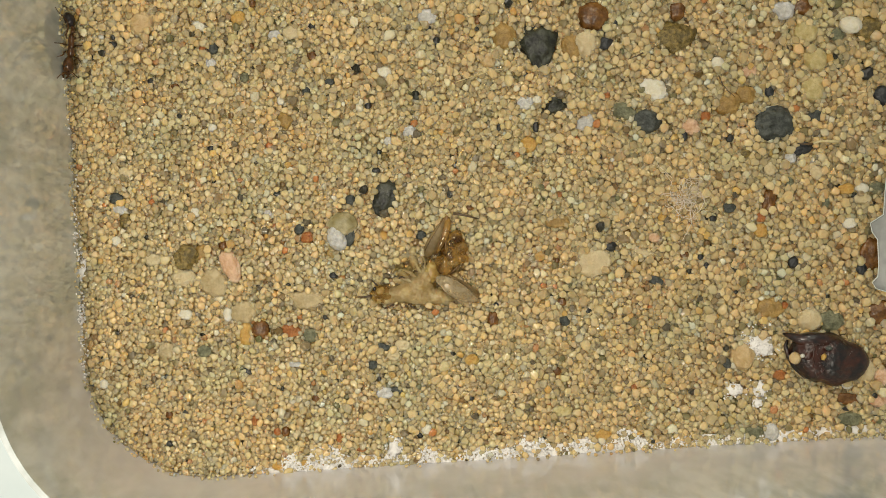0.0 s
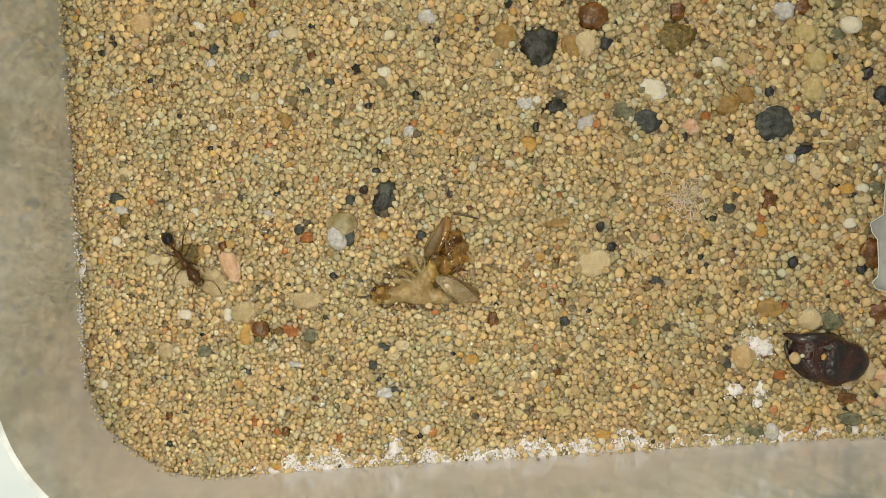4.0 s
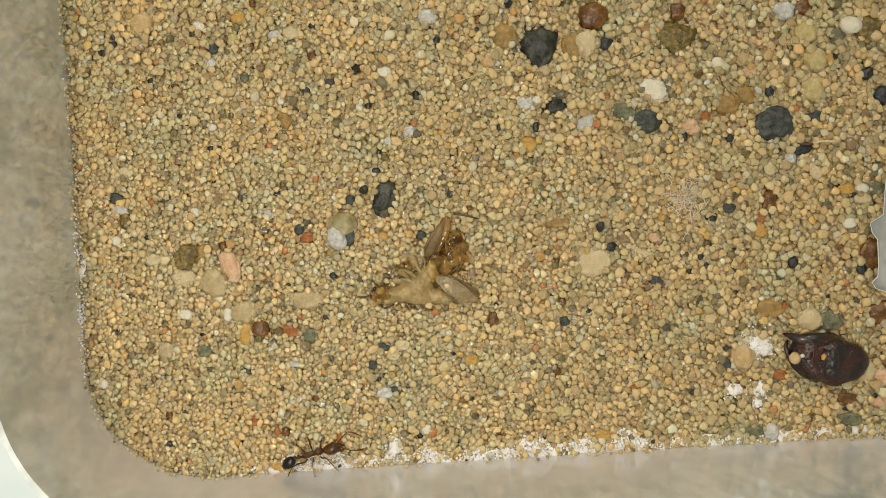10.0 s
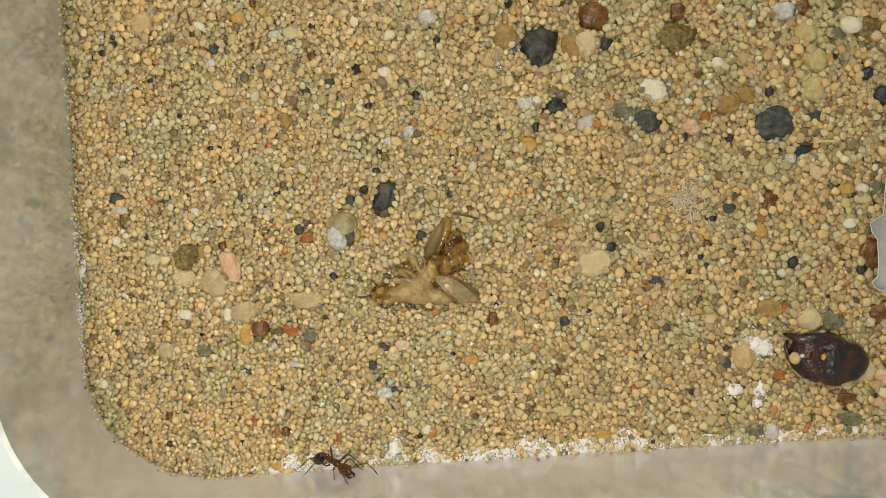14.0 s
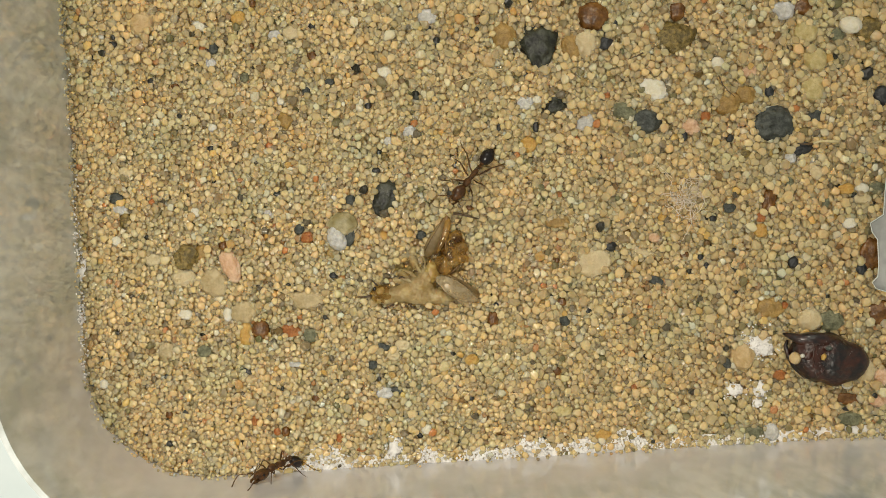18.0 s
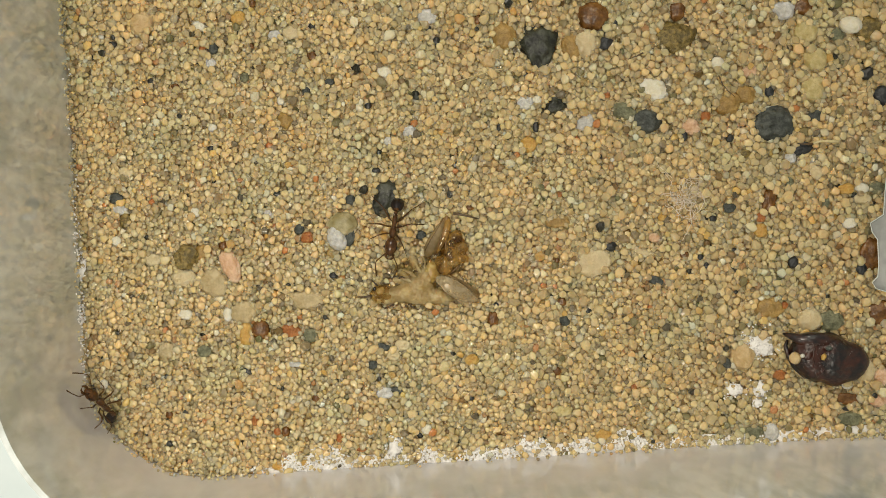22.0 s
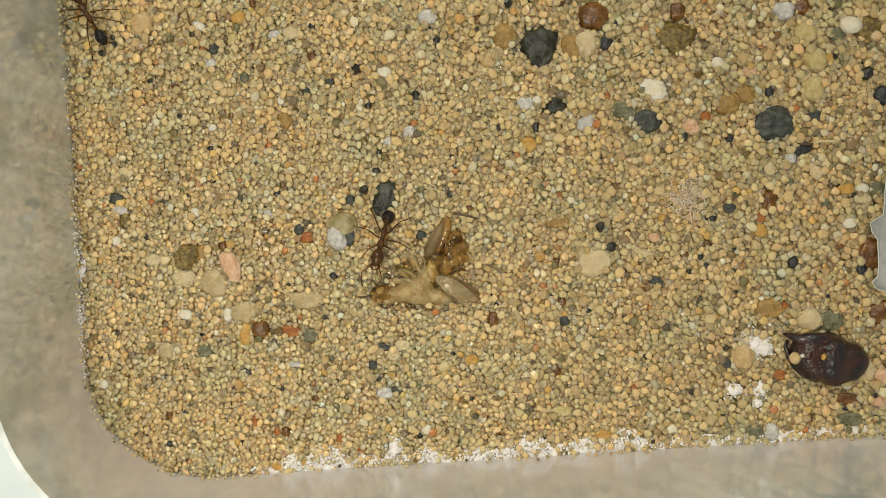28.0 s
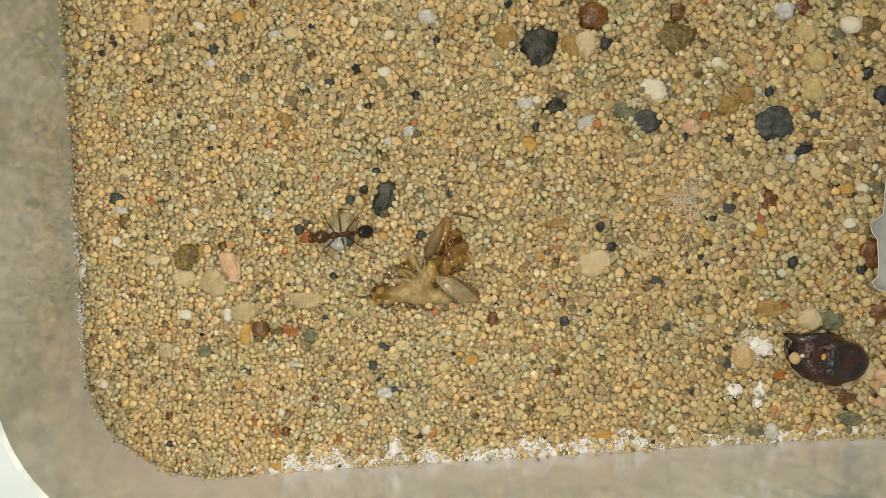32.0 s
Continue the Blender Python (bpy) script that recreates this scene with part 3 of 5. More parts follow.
    s(362, 622, 24, 20, 0, "green", 0.2, 0.4)
    s(380, 834, 8, 7, 0, "olive", 0.3)
    s(674, 710, 10, 8, 0, "black")
    s(711, 737, 10, 7, 0, "black")
    s(500, 688, 5, 8, 0, "black")
    s(834, 705, 10, 7, 0, "black", 0.3)
    s(879, 539, 10, 6, 0, "black", 0.3)
    s(1092, 547, 12, 8, 0, "olive", 0.3)
    s(1040, 550, 14, 8, 0, "black", 0.3)
    s(890, 378, 6, 8, 0, "black", 0.3)
    s(831, 367, 14, 12, 0, "brown", 0.35)
    s(986, 461, 9, 9, 0, "brown", 0.2)
    s(874, 434, 9, 8, 0, "brown", 0.2)


stones()


class Scatter:
    """Grains thrown onto the sand one by one, which settle side by side."""

    def __init__(self, seed, cell=0.0007):
        self.rnd, self.cell, self.table, self.hard, self.out = random.Random(seed), cell, {}, {}, []
        for sx, sy, r, a, b, t in STONES:
            k, keep = int(max(a, b) // cell) + 1, 0.92 if max(a, b) > 13 * U else 0.97
            ci, cj = int(sx // cell), int(sy // cell)
            for i in range(ci - k, ci + k + 1):
                for j in range(cj - k, cj + k + 1):
                    self.hard.setdefault((i, j), []).append((sx, sy, a * keep, b * keep, math.cos(t), math.sin(t)))

    def clear(self, x, y, r):
        b = in_tray(x, y)[1]
        if wall_gap(x, y)[0] < -r * 0.3 or (b < fringe(x, y) + 0.00003 and self.rnd.random() > 0.10):
            return False
        return not any(((x - q[0]) * q[4] + (y - q[1]) * q[5]) ** 2 / q[2] ** 2 + ((y - q[1]) * q[4] - (x - q[0]) * q[5]) ** 2 / q[3] ** 2 < 1
                       for q in self.hard.get((int(x // self.cell), int(y // self.cell)), ()))

    def throw(self, x, y, r, close, deep):
        i, j = int(x // self.cell), int(y // self.cell)
        for di in (-1, 0, 1):
            for dj in (-1, 0, 1):
                for qx, qy, qr in self.table.get((i + di, j + dj), ()):
                    d = close * (r + qr)
                    if (x - qx) ** 2 + (y - qy) ** 2 < d * d:
                        return
        if self.clear(x, y, r):
            self.table.setdefault((i, j), []).append((x, y, r))
            self.out.append((x, y, lie(x, y) + r * self.rnd.uniform(-1.3, 0.8) - deep, r))


def grain_size(x, y):
    """Mean radius of the grains, coarser to the north-east."""
    return U * (5.0 + 1.7 * min(1, max(0, 0.45 + x / 0.055 * 0.8 + y / 0.031 * 0.5)))


NEAR_E, NEAR_N = 0.0285, 0.0165


def packed_grains():
    """Grains side by side, like tipped sand, large ones first: place and radius of each."""
    s = Scatter(7)
    rnd = s.rnd
    west, south = CORNER.x - 0.004, CORNER.y
    for share, low, high in ((2500, 1.45, 1.8), (14000, 1.12, 1.45), (80000, 0.88, 1.12), (160000, 0.68, 0.88)):
        for _ in range(share):
            x, y = rnd.uniform(west, NEAR_E), rnd.uniform(south, NEAR_N)
            if low > 1.4 and rnd.random() > 0.3:
                continue
            s.throw(x, y, grain_size(x, y) * rnd.uniform(low, high), 0.60, 0.0)
    return s.out


def grain_mesh(name, grains, level, seed, material=None):
    """Many grains in one mesh: worn lumps of a dozen shapes, each turned its own way."""
    rs = np.random.RandomState(seed)
    shapes = []
    for k in range(24):
        bm = bmesh.new()
        vs = ball(bm, (0, 0, 0), (1.05 + 0.4 * rs.rand(), 0.85 + 0.3 * rs.rand(), 0.6 + 0.2 * rs.rand()), None, level, 0.32, 1.4, 3.1 * k + 1)
        chip(vs, k + 0.5, 15, 0.64, 1.02, 0.06)
        for w in vs:
            w.co.z = min(w.co.z, 0.3 + 0.25 * w.co.z)
        bm.verts.ensure_lookup_table()
        shapes.append((np.array([v.co[:] for v in bm.verts], dtype=np.float32), np.array([[v.index for v in f.verts] for f in bm.faces], dtype=np.int32)))
        bm.free()
    n = len(grains)
    g = np.array(grains, dtype=np.float32)
    nv, nf = len(shapes[0][0]), len(shapes[0][1])
    pick = rs.randint(0, len(shapes), n)
    base = np.stack([s[0] for s in shapes])[pick]
    yaw, tip = rs.rand(n) * math.tau, rs.normal(0, 0.24, n)
    cy, sy, ct, st = np.cos(yaw), np.sin(yaw), np.cos(tip), np.sin(tip)
    rot = np.zeros((n, 3, 3), dtype=np.float32)
    rot[:, 0, 0], rot[:, 0, 1], rot[:, 1, 0], rot[:, 1, 1], rot[:, 2, 2] = cy * ct, -sy, sy * ct, cy, ct
    rot[:, 0, 2], rot[:, 1, 2], rot[:, 2, 0] = cy * st, sy * st, -st
    verts = np.einsum("nij,nvj->nvi", rot, base) * g[:, None, 3:4] + g[:, None, :3]
    faces = np.stack([s[1] for s in shapes])[pick] + (np.arange(n, dtype=np.int32) * nv)[:, None, None]
    mesh = bpy.data.meshes.new(name)
    mesh.vertices.add(n * nv)
    mesh.vertices.foreach_set("co", verts.reshape(-1))
    mesh.loops.add(n * nf * 3)
    mesh.loops.foreach_set("vertex_index", faces.reshape(-1))
    mesh.polygons.add(n * nf)
    mesh.polygons.foreach_set("loop_start", np.arange(0, n * nf * 3, 3, dtype=np.int32))
    mesh.polygons.foreach_set("use_smooth", np.repeat(rs.rand(n) > 0.4, nf))
    mesh.update(calc_edges=True)
    mesh.materials.append(material or M_SAND)
    return new(name, mesh)


def single_grains(field, loose):
    """The larger grains in the middle of the tray, each a piece of its own."""
    rs = np.random.RandomState(9)
    shapes = []
    for k in range(10):
        bm = bmesh.new()
        vs = ball(bm, (0, 0, 0), (1.15 + 0.2 * rs.rand(), 1.0, 0.7), None, 2, 0.32, 1.4, 7.7 * k + 3)
        chip(vs, k + 0.25, 15, 0.64, 1.02, 0.06)
        for w in vs:
            w.co.z = min(w.co.z, 0.3 + 0.25 * w.co.z)
        mesh = bpy.data.meshes.new("grain")
        bm.to_mesh(mesh)
        bm.free()
        mesh.materials.append(M_GRAIN)
        mesh.polygons.foreach_set("use_smooth", np.full(len(mesh.polygons), k % 3 > 0))
        shapes.append(mesh)
    for i, (x, y, z, r) in enumerate(loose):
        ob = new("grain", shapes[i % 10])
        ob.parent = field
        ob.matrix_basis = Matrix.LocRotScale((x, y, z + 0.1 * r), Euler((0.3 * rs.randn(), 0.3 * rs.randn(), 6.28 * rs.rand())), (r, r, r))


def sand():
    bed = sheet("sand_bed", M_BED, -0.00046, lambda p, a, b: wall_gap(p.x, p.y)[0] > -0.0004 and b >= fringe(p.x, p.y))
    tagged(bed, "packed tan sand filling the tray", "sand", kind="stuff")
    strip = sheet("plaster_layer", M_PLASTER, -0.00014, lambda p, a, b: b < fringe(p.x, p.y) + 0.0007 and a > 0.0098 and wall_gap(p.x, p.y)[0] > -0.0005, 0.0002, 0.00025)
    tagged(strip, "white crumbly plaster layer under the sand's edge", "plaster", kind="structure")
    near = packed_grains()
    loose = sorted((g for g in near if abs(g[0]) < 0.014 and abs(g[1]) < 0.011), key=lambda g: -g[3])[:280]
    picked = set(loose)
    near = [g for g in near if g not in picked]
    field = grain_mesh("sand_grains", near, 2, 3)
    single_grains(field, loose)
    tagged(field, "loose mixed tan, cream, orange and grey sand grains", "sand", kind="stuff")
    rnd = random.Random(11)
    far = []
    for fine, lone in ((8.5, False), (20.0, True)):
        for i in range(int(LONG / (fine * U))):
            for k in range(int(WIDE / (fine * U))):
                p = CORNER + E1 * ((i + rnd.random()) * fine * U) + E2 * ((k + rnd.random()) * fine * U)
                seen = p.x < NEAR_E and p.y < NEAR_N
                if seen == lone or in_tray(p.x, p.y)[1] < fringe(p.x, p.y) + 0.0001 or wall_gap(p.x, p.y)[0] < 0.0001:
                    continue
                r = U * (rnd.uniform(11, 15) if lone else rnd.uniform(4.5, 7.5))
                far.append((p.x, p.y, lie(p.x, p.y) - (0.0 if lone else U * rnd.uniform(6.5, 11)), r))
    cling = []
    ring = outline(-0.00006, 0.0, 40)
    spans = [(p, q) for p, q in zip(ring, ring[1:] + ring[:1])]
    weights = [(q - p).length for p, q in spans]
    for p, q in rnd.choices(spans, weights, k=2800):
        w = p.lerp(q, rnd.random())
        if (w - CORNER).dot(E2) < 0.0004 and 0.010 < (w - CORNER).dot(E1) < 0.046 and rnd.random() < 0.7:
            continue
        cling.append((w.x, w.y, lie(w.x, w.y) + rnd.random() ** 3.0 * 0.0013, U * rnd.uniform(1.8, 4.4)))
    tagged(grain_mesh("clinging_sand", cling, 1, 6), "scattered sand grains clinging to the tray wall", "sand", kind="stuff")
    # gap shade is put into the colour of these deeper grains
    tagged(grain_mesh("lower_sand_grains", far, 1, 4, M_UNDER_SHADED), "deeper layer of sand grains darkened to paint shade in the gaps", "sand", kind="stuff")


sand()


# ---- the dead insect, the husk and the small litter ----
def ground(u, v, lift):
    p = at(u, v, lift * U)
    return Vector((p.x, p.y, lie(p.x, p.y) + lift * U))


def flat_turn(degrees, tip=0.0, roll=0.0):
    """A turn on the plan, clockwise, with the far end lifted by tip."""
    return (Matrix.Rotation(radians(-degrees), 3, "Z") @ Matrix.Rotation(radians(-tip), 3, "Y") @ Matrix.Rotation(radians(roll), 3, "X"))


def lump(name, material, parent, u, v, lift, length, width, thick, turn=0.0, tip=0.0, rough=0.15, seed=1.0, level=3, label="", roll=0.0, freq=2.0):
    bm = bmesh.new()
    ball(bm, ground(u, v, lift), (length * U / 2, width * U / 2, thick * U / 2), flat_turn(turn, tip, roll), level, rough, freq, seed)
    return part(name, bm, material, parent, label)


def strand(name, material, parent, points, thick, label=""):
    bm = bmesh.new()
    pts = [ground(*p) for p in points]
    tube(bm, pts, [thick * U * (1 - 0.55 * i / max(1, len(pts) - 1)) for i in range(len(pts))], 6)
    return part(name, bm, material, parent, label)


def blade(name, material, parent, spine, label="", steps=6, sides=12, rough=0.06, seed=1.0):
    """A flat rounded strip, such as a wing: the spine's rows give place, lift, half width and half thickness."""
    rows = []
    n = len(spine)
    for i in range(n - 1):
        p0, p1, p2, p3 = (np.array(spine[max(0, min(n - 1, i + k))], dtype=float) for k in (-1, 0, 1, 2))
        for k in range(steps):
            t = k / steps
            rows.append(0.5 * (2 * p1 + (p2 - p0) * t + (2 * p0 - 5 * p1 + 4 * p2 - p3) * t * t + (3 * p1 - p0 - 3 * p2 + p3) * t ** 3))
    rows.append(np.array(spine[-1], dtype=float))
    bm = bmesh.new()
    loops = []
    for i, r in enumerate(rows):
        a, b = rows[max(0, i - 1)], rows[min(len(rows) - 1, i + 1)]
        along = Vector((b[0] - a[0], a[1] - b[1], 0)).normalized()
        side = Vector((-along.y, along.x, 0))
        c = ground(r[0], r[1], r[2])
        ring = []
        for k in range(sides):
            g = k * math.tau / sides
            w = 1 + rough * noise.noise(Vector((i * 0.35, k * 0.9, seed)))
            ring.append(c + side * (math.cos(g) * max(0.3, r[3]) * w * U) + Vector((0, 0, math.sin(g) * max(0.25, r[4]) * w * U)))
        loops.append(ring)
    loft(bm, loops, True, True)
    bmesh.ops.recalc_face_normals(bm, faces=bm.faces)
    return part(name, bm, material, parent, label)


def soft_mass(name, material, parent, lumps, wrinkle, label=""):
    """A soft wrinkled mass that swells where its lumps lie: middle, half length, half width, turn and height of each."""
    step = 1.3
    us = [q[0] for q in lumps]
    vs = [q[1] for q in lumps]
    u0, u1, v0, v1 = min(us) - 70, max(us) + 70, min(vs) - 50, max(vs) + 50
    bm = bmesh.new()
    grid = {}
    for i in range(int((u1 - u0) / step) + 1):
        for j in range(int((v1 - v0) / step) + 1):
            u, v = u0 + i * step, v0 + j * step
            total = 0.0
            for cu, cv, a, b, turn, high in lumps:
                t = radians(turn)
                x, y = (u - cu) * math.cos(t) + (v - cv) * math.sin(t), (v - cv) * math.cos(t) - (u - cu) * math.sin(t)
                d = (x / a) ** 2 + (y / b) ** 2
                if d < 1.6:
                    total += math.exp(0.45 * high * (1 - d))
            h = math.log(total) / 0.45 if total > 0 else -9.0
            h += wrinkle * noise.noise(Vector((u * 0.09, v * 0.09, 1.0))) + 0.8 * wrinkle * noise.noise(Vector((u * 0.24, v * 0.24, 4.0)))
            if h > -2.5:
                p = at(u, v, max(h, 0) * U)
                grid[i, j] = bm.verts.new((p.x, p.y, lie(p.x, p.y) + (h + 2.0) * U))
    for i, j in list(grid):
        q = [(i, j), (i + 1, j), (i + 1, j + 1), (i, j + 1)]
        if all(k in grid for k in q):
            bm.faces.new([grid[k] for k in reversed(q)])
    bmesh.ops.delete(bm, geom=[v for v in bm.verts if not v.link_faces], context="VERTS")
    low = bmesh.ops.extrude_face_region(bm, geom=bm.faces[:])["geom"]
    for v in low:
        if isinstance(v, bmesh.types.BMVert):
            v.co.z = -4 * U
    bmesh.ops.recalc_face_normals(bm, faces=bm.faces)
    return part(name, bm, material, parent, label)


def dead_insect():
    root = tagged(new("dead_insect"), "dead pale amber winged insect lying crumpled on the sand", "insect")
    # head
    head = lump("head", M_AMBER, root, 676, 522, 8, 40, 32, 18, 0, rough=0.22, seed=2, level=4, freq=2.4, label="amber head with a dark eye")
    lump("eye", M_EYE, head, 663, 512, 13, 6, 8, 6, 0)
    lump("cheek", M_STRAWY, head, 674, 516, 14, 16, 14, 9, -30, rough=0.3, seed=3)
    lump("jaw", M_STRAWY, head, 668, 531, 11, 20, 11, 9, 20, rough=0.3)
    lump("jaw", M_PALE, head, 684, 533, 11, 20, 12, 9, -10, rough=0.3, seed=4)
    strand("antenna", M_TWIG, root, [(662, 524, 9), (650, 525, 8), (640, 526, 7), (629, 526, 4)], 2.2)
    strand("antenna", M_TWIG, root, [(668, 506, 12), (662, 500, 10), (656, 494, 6)], 1.8)
    # pale soft body, from the neck to the waist
    soft_mass("thorax", M_PALE, root, ((700, 521, 30, 15, -4, 13), (722, 516, 28, 19, -10, 16), (746, 506, 26, 24, -30, 20), (754, 490, 18, 20, 20, 20), (740, 525, 32, 15, 6, 13), (770, 524, 28, 15, 12, 12),
                                       (716, 486, 13, 9, 30, 13), (708, 497, 14, 7, 10, 11), (733, 466, 8, 15, -25, 13), (731, 445, 7, 9, 20, 9), (784, 530, 18, 10, 12, 8), (690, 530, 16, 10, -10, 9)),
              2.2, "pale cream soft underside")
    soft_mass("membrane", M_FILM, root, ((745, 514, 60, 30, 4, 6), (690, 522, 30, 20, -4, 6), (786, 462, 32, 40, -30, 6), (722, 482, 24, 20, -40, 5)), 3.0, "wet amber film round the body")
    # folded legs: broad pale finger-like joints with darker ends
    for spine in (((748, 488, 14, 4, 3.5), (740, 476, 17, 6, 4), (733, 464, 15, 6.5, 4), (731, 456, 12, 4, 3)), ((737, 452, 13, 3.5, 3), (731, 444, 11, 5, 3.5), (729, 437, 8, 3, 2.5)),
                  ((750, 482, 15, 3, 3), (752, 466, 16, 3.4, 3), (747, 452, 12, 2.6, 2.4), (738, 440, 8, 2, 2)), ((740, 494, 14, 4, 3.4), (726, 484, 15, 7, 4), (714, 480, 12, 7, 4), (704, 480, 7, 4, 3)),
                  ((736, 502, 13, 4, 3.4), (722, 496, 14, 6, 4), (708, 494, 11, 5.5, 3.5), (698, 497, 6, 3, 2.5)), ((730, 512, 13, 4, 3), (712, 510, 13, 5, 3.4), (694, 508, 9, 4, 3)),
                  ((754, 508, 15, 3, 2.6), (766, 518, 14, 3.4, 2.8), (772, 532, 9, 2.6, 2.2)), ((744, 520, 13, 3, 2.6), (738, 532, 10, 3.4, 2.6), (728, 542, 5, 2.2, 2))):
        blade("leg", M_PALE, root, [(u, v, h - 6, w * 0.55, t * 0.7) for u, v, h, w, t in spine], rough=0.3, seed=spine[0][0] * 0.1)
    for pts, thick in (([(712, 490, 11), (706, 493, 10), (700, 497, 6)], 1.7), ([(716, 492, 12), (710, 489, 11), (706, 492, 8)], 1.3), ([(697, 540, 7), (688, 543, 6), (680, 547, 3)], 2.0), ([(727, 540, 6), (733, 546, 4), (741, 548, 3)], 1.8)):
        strand("claw", M_TWIG, root, pts, thick)
    # yellow frayed waist
    rnd = random.Random(77)
    lump("waist", M_STRAWY, root, 764, 482, 11, 30, 40, 16, 20, rough=0.3, seed=13, freq=3.0, label="yellow-amber narrow middle")
    for k in range(30):
        u, v, a = ((768, 500, 35), (764, 484, 75), (758, 474, 250), (680, 520, 170), (726, 484, 215))[k % 5]
        a = radians(a + rnd.gauss(0, 30))
        u, v, l = u + rnd.gauss(0, 7), v + rnd.gauss(0, 6), rnd.uniform(10, 20)
        strand("hair", M_STRAWY, root, [(u, v, 15), (u + l * 0.5 * math.cos(a), v + l * 0.5 * math.sin(a), 17), (u + l * math.cos(a + 0.2), v + l * math.sin(a + 0.2), 11)], 0.9)
    # curled glossy abdomen in rings
    abdomen = lump("abdomen", M_BROWN, root, 802, 446, 9, 44, 62, 22, 12, rough=0.2, seed=17, level=4, freq=1.5, label="glossy brown-amber curled abdomen")
    for u, v, lift, l, w, t, m, sd in ((786, 472, 13, 30, 32, -40, M_BROWN, 19), (778, 462, 14, 20, 16, -60, M_AMBER, 20), (806, 421, 13, 24, 28, 20, M_BROWN, 23), (815, 440, 14, 26, 24, 0, M_AMBER, 25), (816, 456, 13, 26, 22, 20, M_BROWN, 27),
                                       (800, 464, 14, 26, 20, -15, M_AMBER, 29), (797, 440, 16, 12, 36, 10, M_FILM, 31)):
        lump("segment", m, abdomen, u, v, lift, l, w, 15, t, rough=0.16, seed=sd, level=3)
    for pts in ([(796, 412, 17), (790, 424, 19), (788, 438, 19), (790, 452, 17)], [(812, 470, 12), (802, 480, 12), (790, 486, 8)], [(784, 456, 19), (778, 462, 18), (770, 464, 14)]):
        strand("segment_edge", M_VEIN, abdomen, pts, 1.8)
    # upper wing, dull and folded along its eastern edge
    wing = blade("wing", M_WING, root, ((755, 455, 10, 3, 1.2), (758, 447, 12, 9, 1.8), (764, 434, 14, 11, 2.0), (772, 418, 15, 9, 2.0), (780, 402, 15, 6.5, 1.8), (788, 388, 14, 4, 1.6)), "folded translucent brown wing")
    blade("fold", M_BROWN, wing, ((771, 452, 14, 2, 1.6), (779, 436, 18, 5, 2.4), (786, 420, 20, 6, 2.6), (791, 404, 20, 6, 2.6), (793, 390, 18, 5, 2.4), (790, 384, 16, 2, 1.5)))
    strand("vein", M_VEIN, wing, [(768, 452, 18), (776, 432, 21), (784, 412, 22), (790, 392, 20)], 1.3)
    strand("vein", M_VEIN, wing, [(752, 444, 16), (762, 424, 19), (776, 402, 20), (785, 386, 18)], 0.7)
    lump("wing_tip", M_VEIN, wing, 790, 388, 17, 13, 8, 5, -70, rough=0.25, seed=31)
    # lower wings, one over the other
    wing = blade("wing", M_WING, root, ((778, 486, 12, 3, 1.2), (790, 491, 14, 6, 1.8), (810, 502, 14, 8, 2), (830, 513, 12, 8, 2), (848, 524, 9, 4, 1.4)), "narrow brown-edged wing beneath")
    for o in (-5.5, -2.5, 0.5):
        strand("vein", M_VEIN, wing, [(790 - o * 0.4, 490 + o * 0.9, 17), (812 - o * 0.5, 502 + o * 0.9, 17.5), (832 - o * 0.4, 513 + o * 0.9, 15), (849, 524 + o * 0.3, 11)], 0.55)
    wing = blade("wing", M_SHEEN, root, ((772, 489, 14, 2.5, 1.2), (778, 495, 18, 8, 2.6), (790, 502, 21, 12.5, 3.6), (808, 514, 20, 15, 3.8), (826, 524, 16, 12, 3), (840, 530, 12, 6, 2), (847, 532, 9, 2, 1)), "long pale wing with a white sheen")
    for u, v, l in ((820, 516, 6), (812, 522, 4), (829, 519, 5), (834, 524, 4), (806, 518, 3), (824, 526, 3.5)):
        lump("spot", M_VEIN, wing, u, v, 22.0 - 0.17 * abs(u - 800), l, l * 0.6, 1.6, 20, rough=0.3, seed=u)
    strand("vein", M_VEIN, wing, [(776, 500, 19), (792, 514, 20), (812, 527, 18), (836, 534, 12)], 0.6)


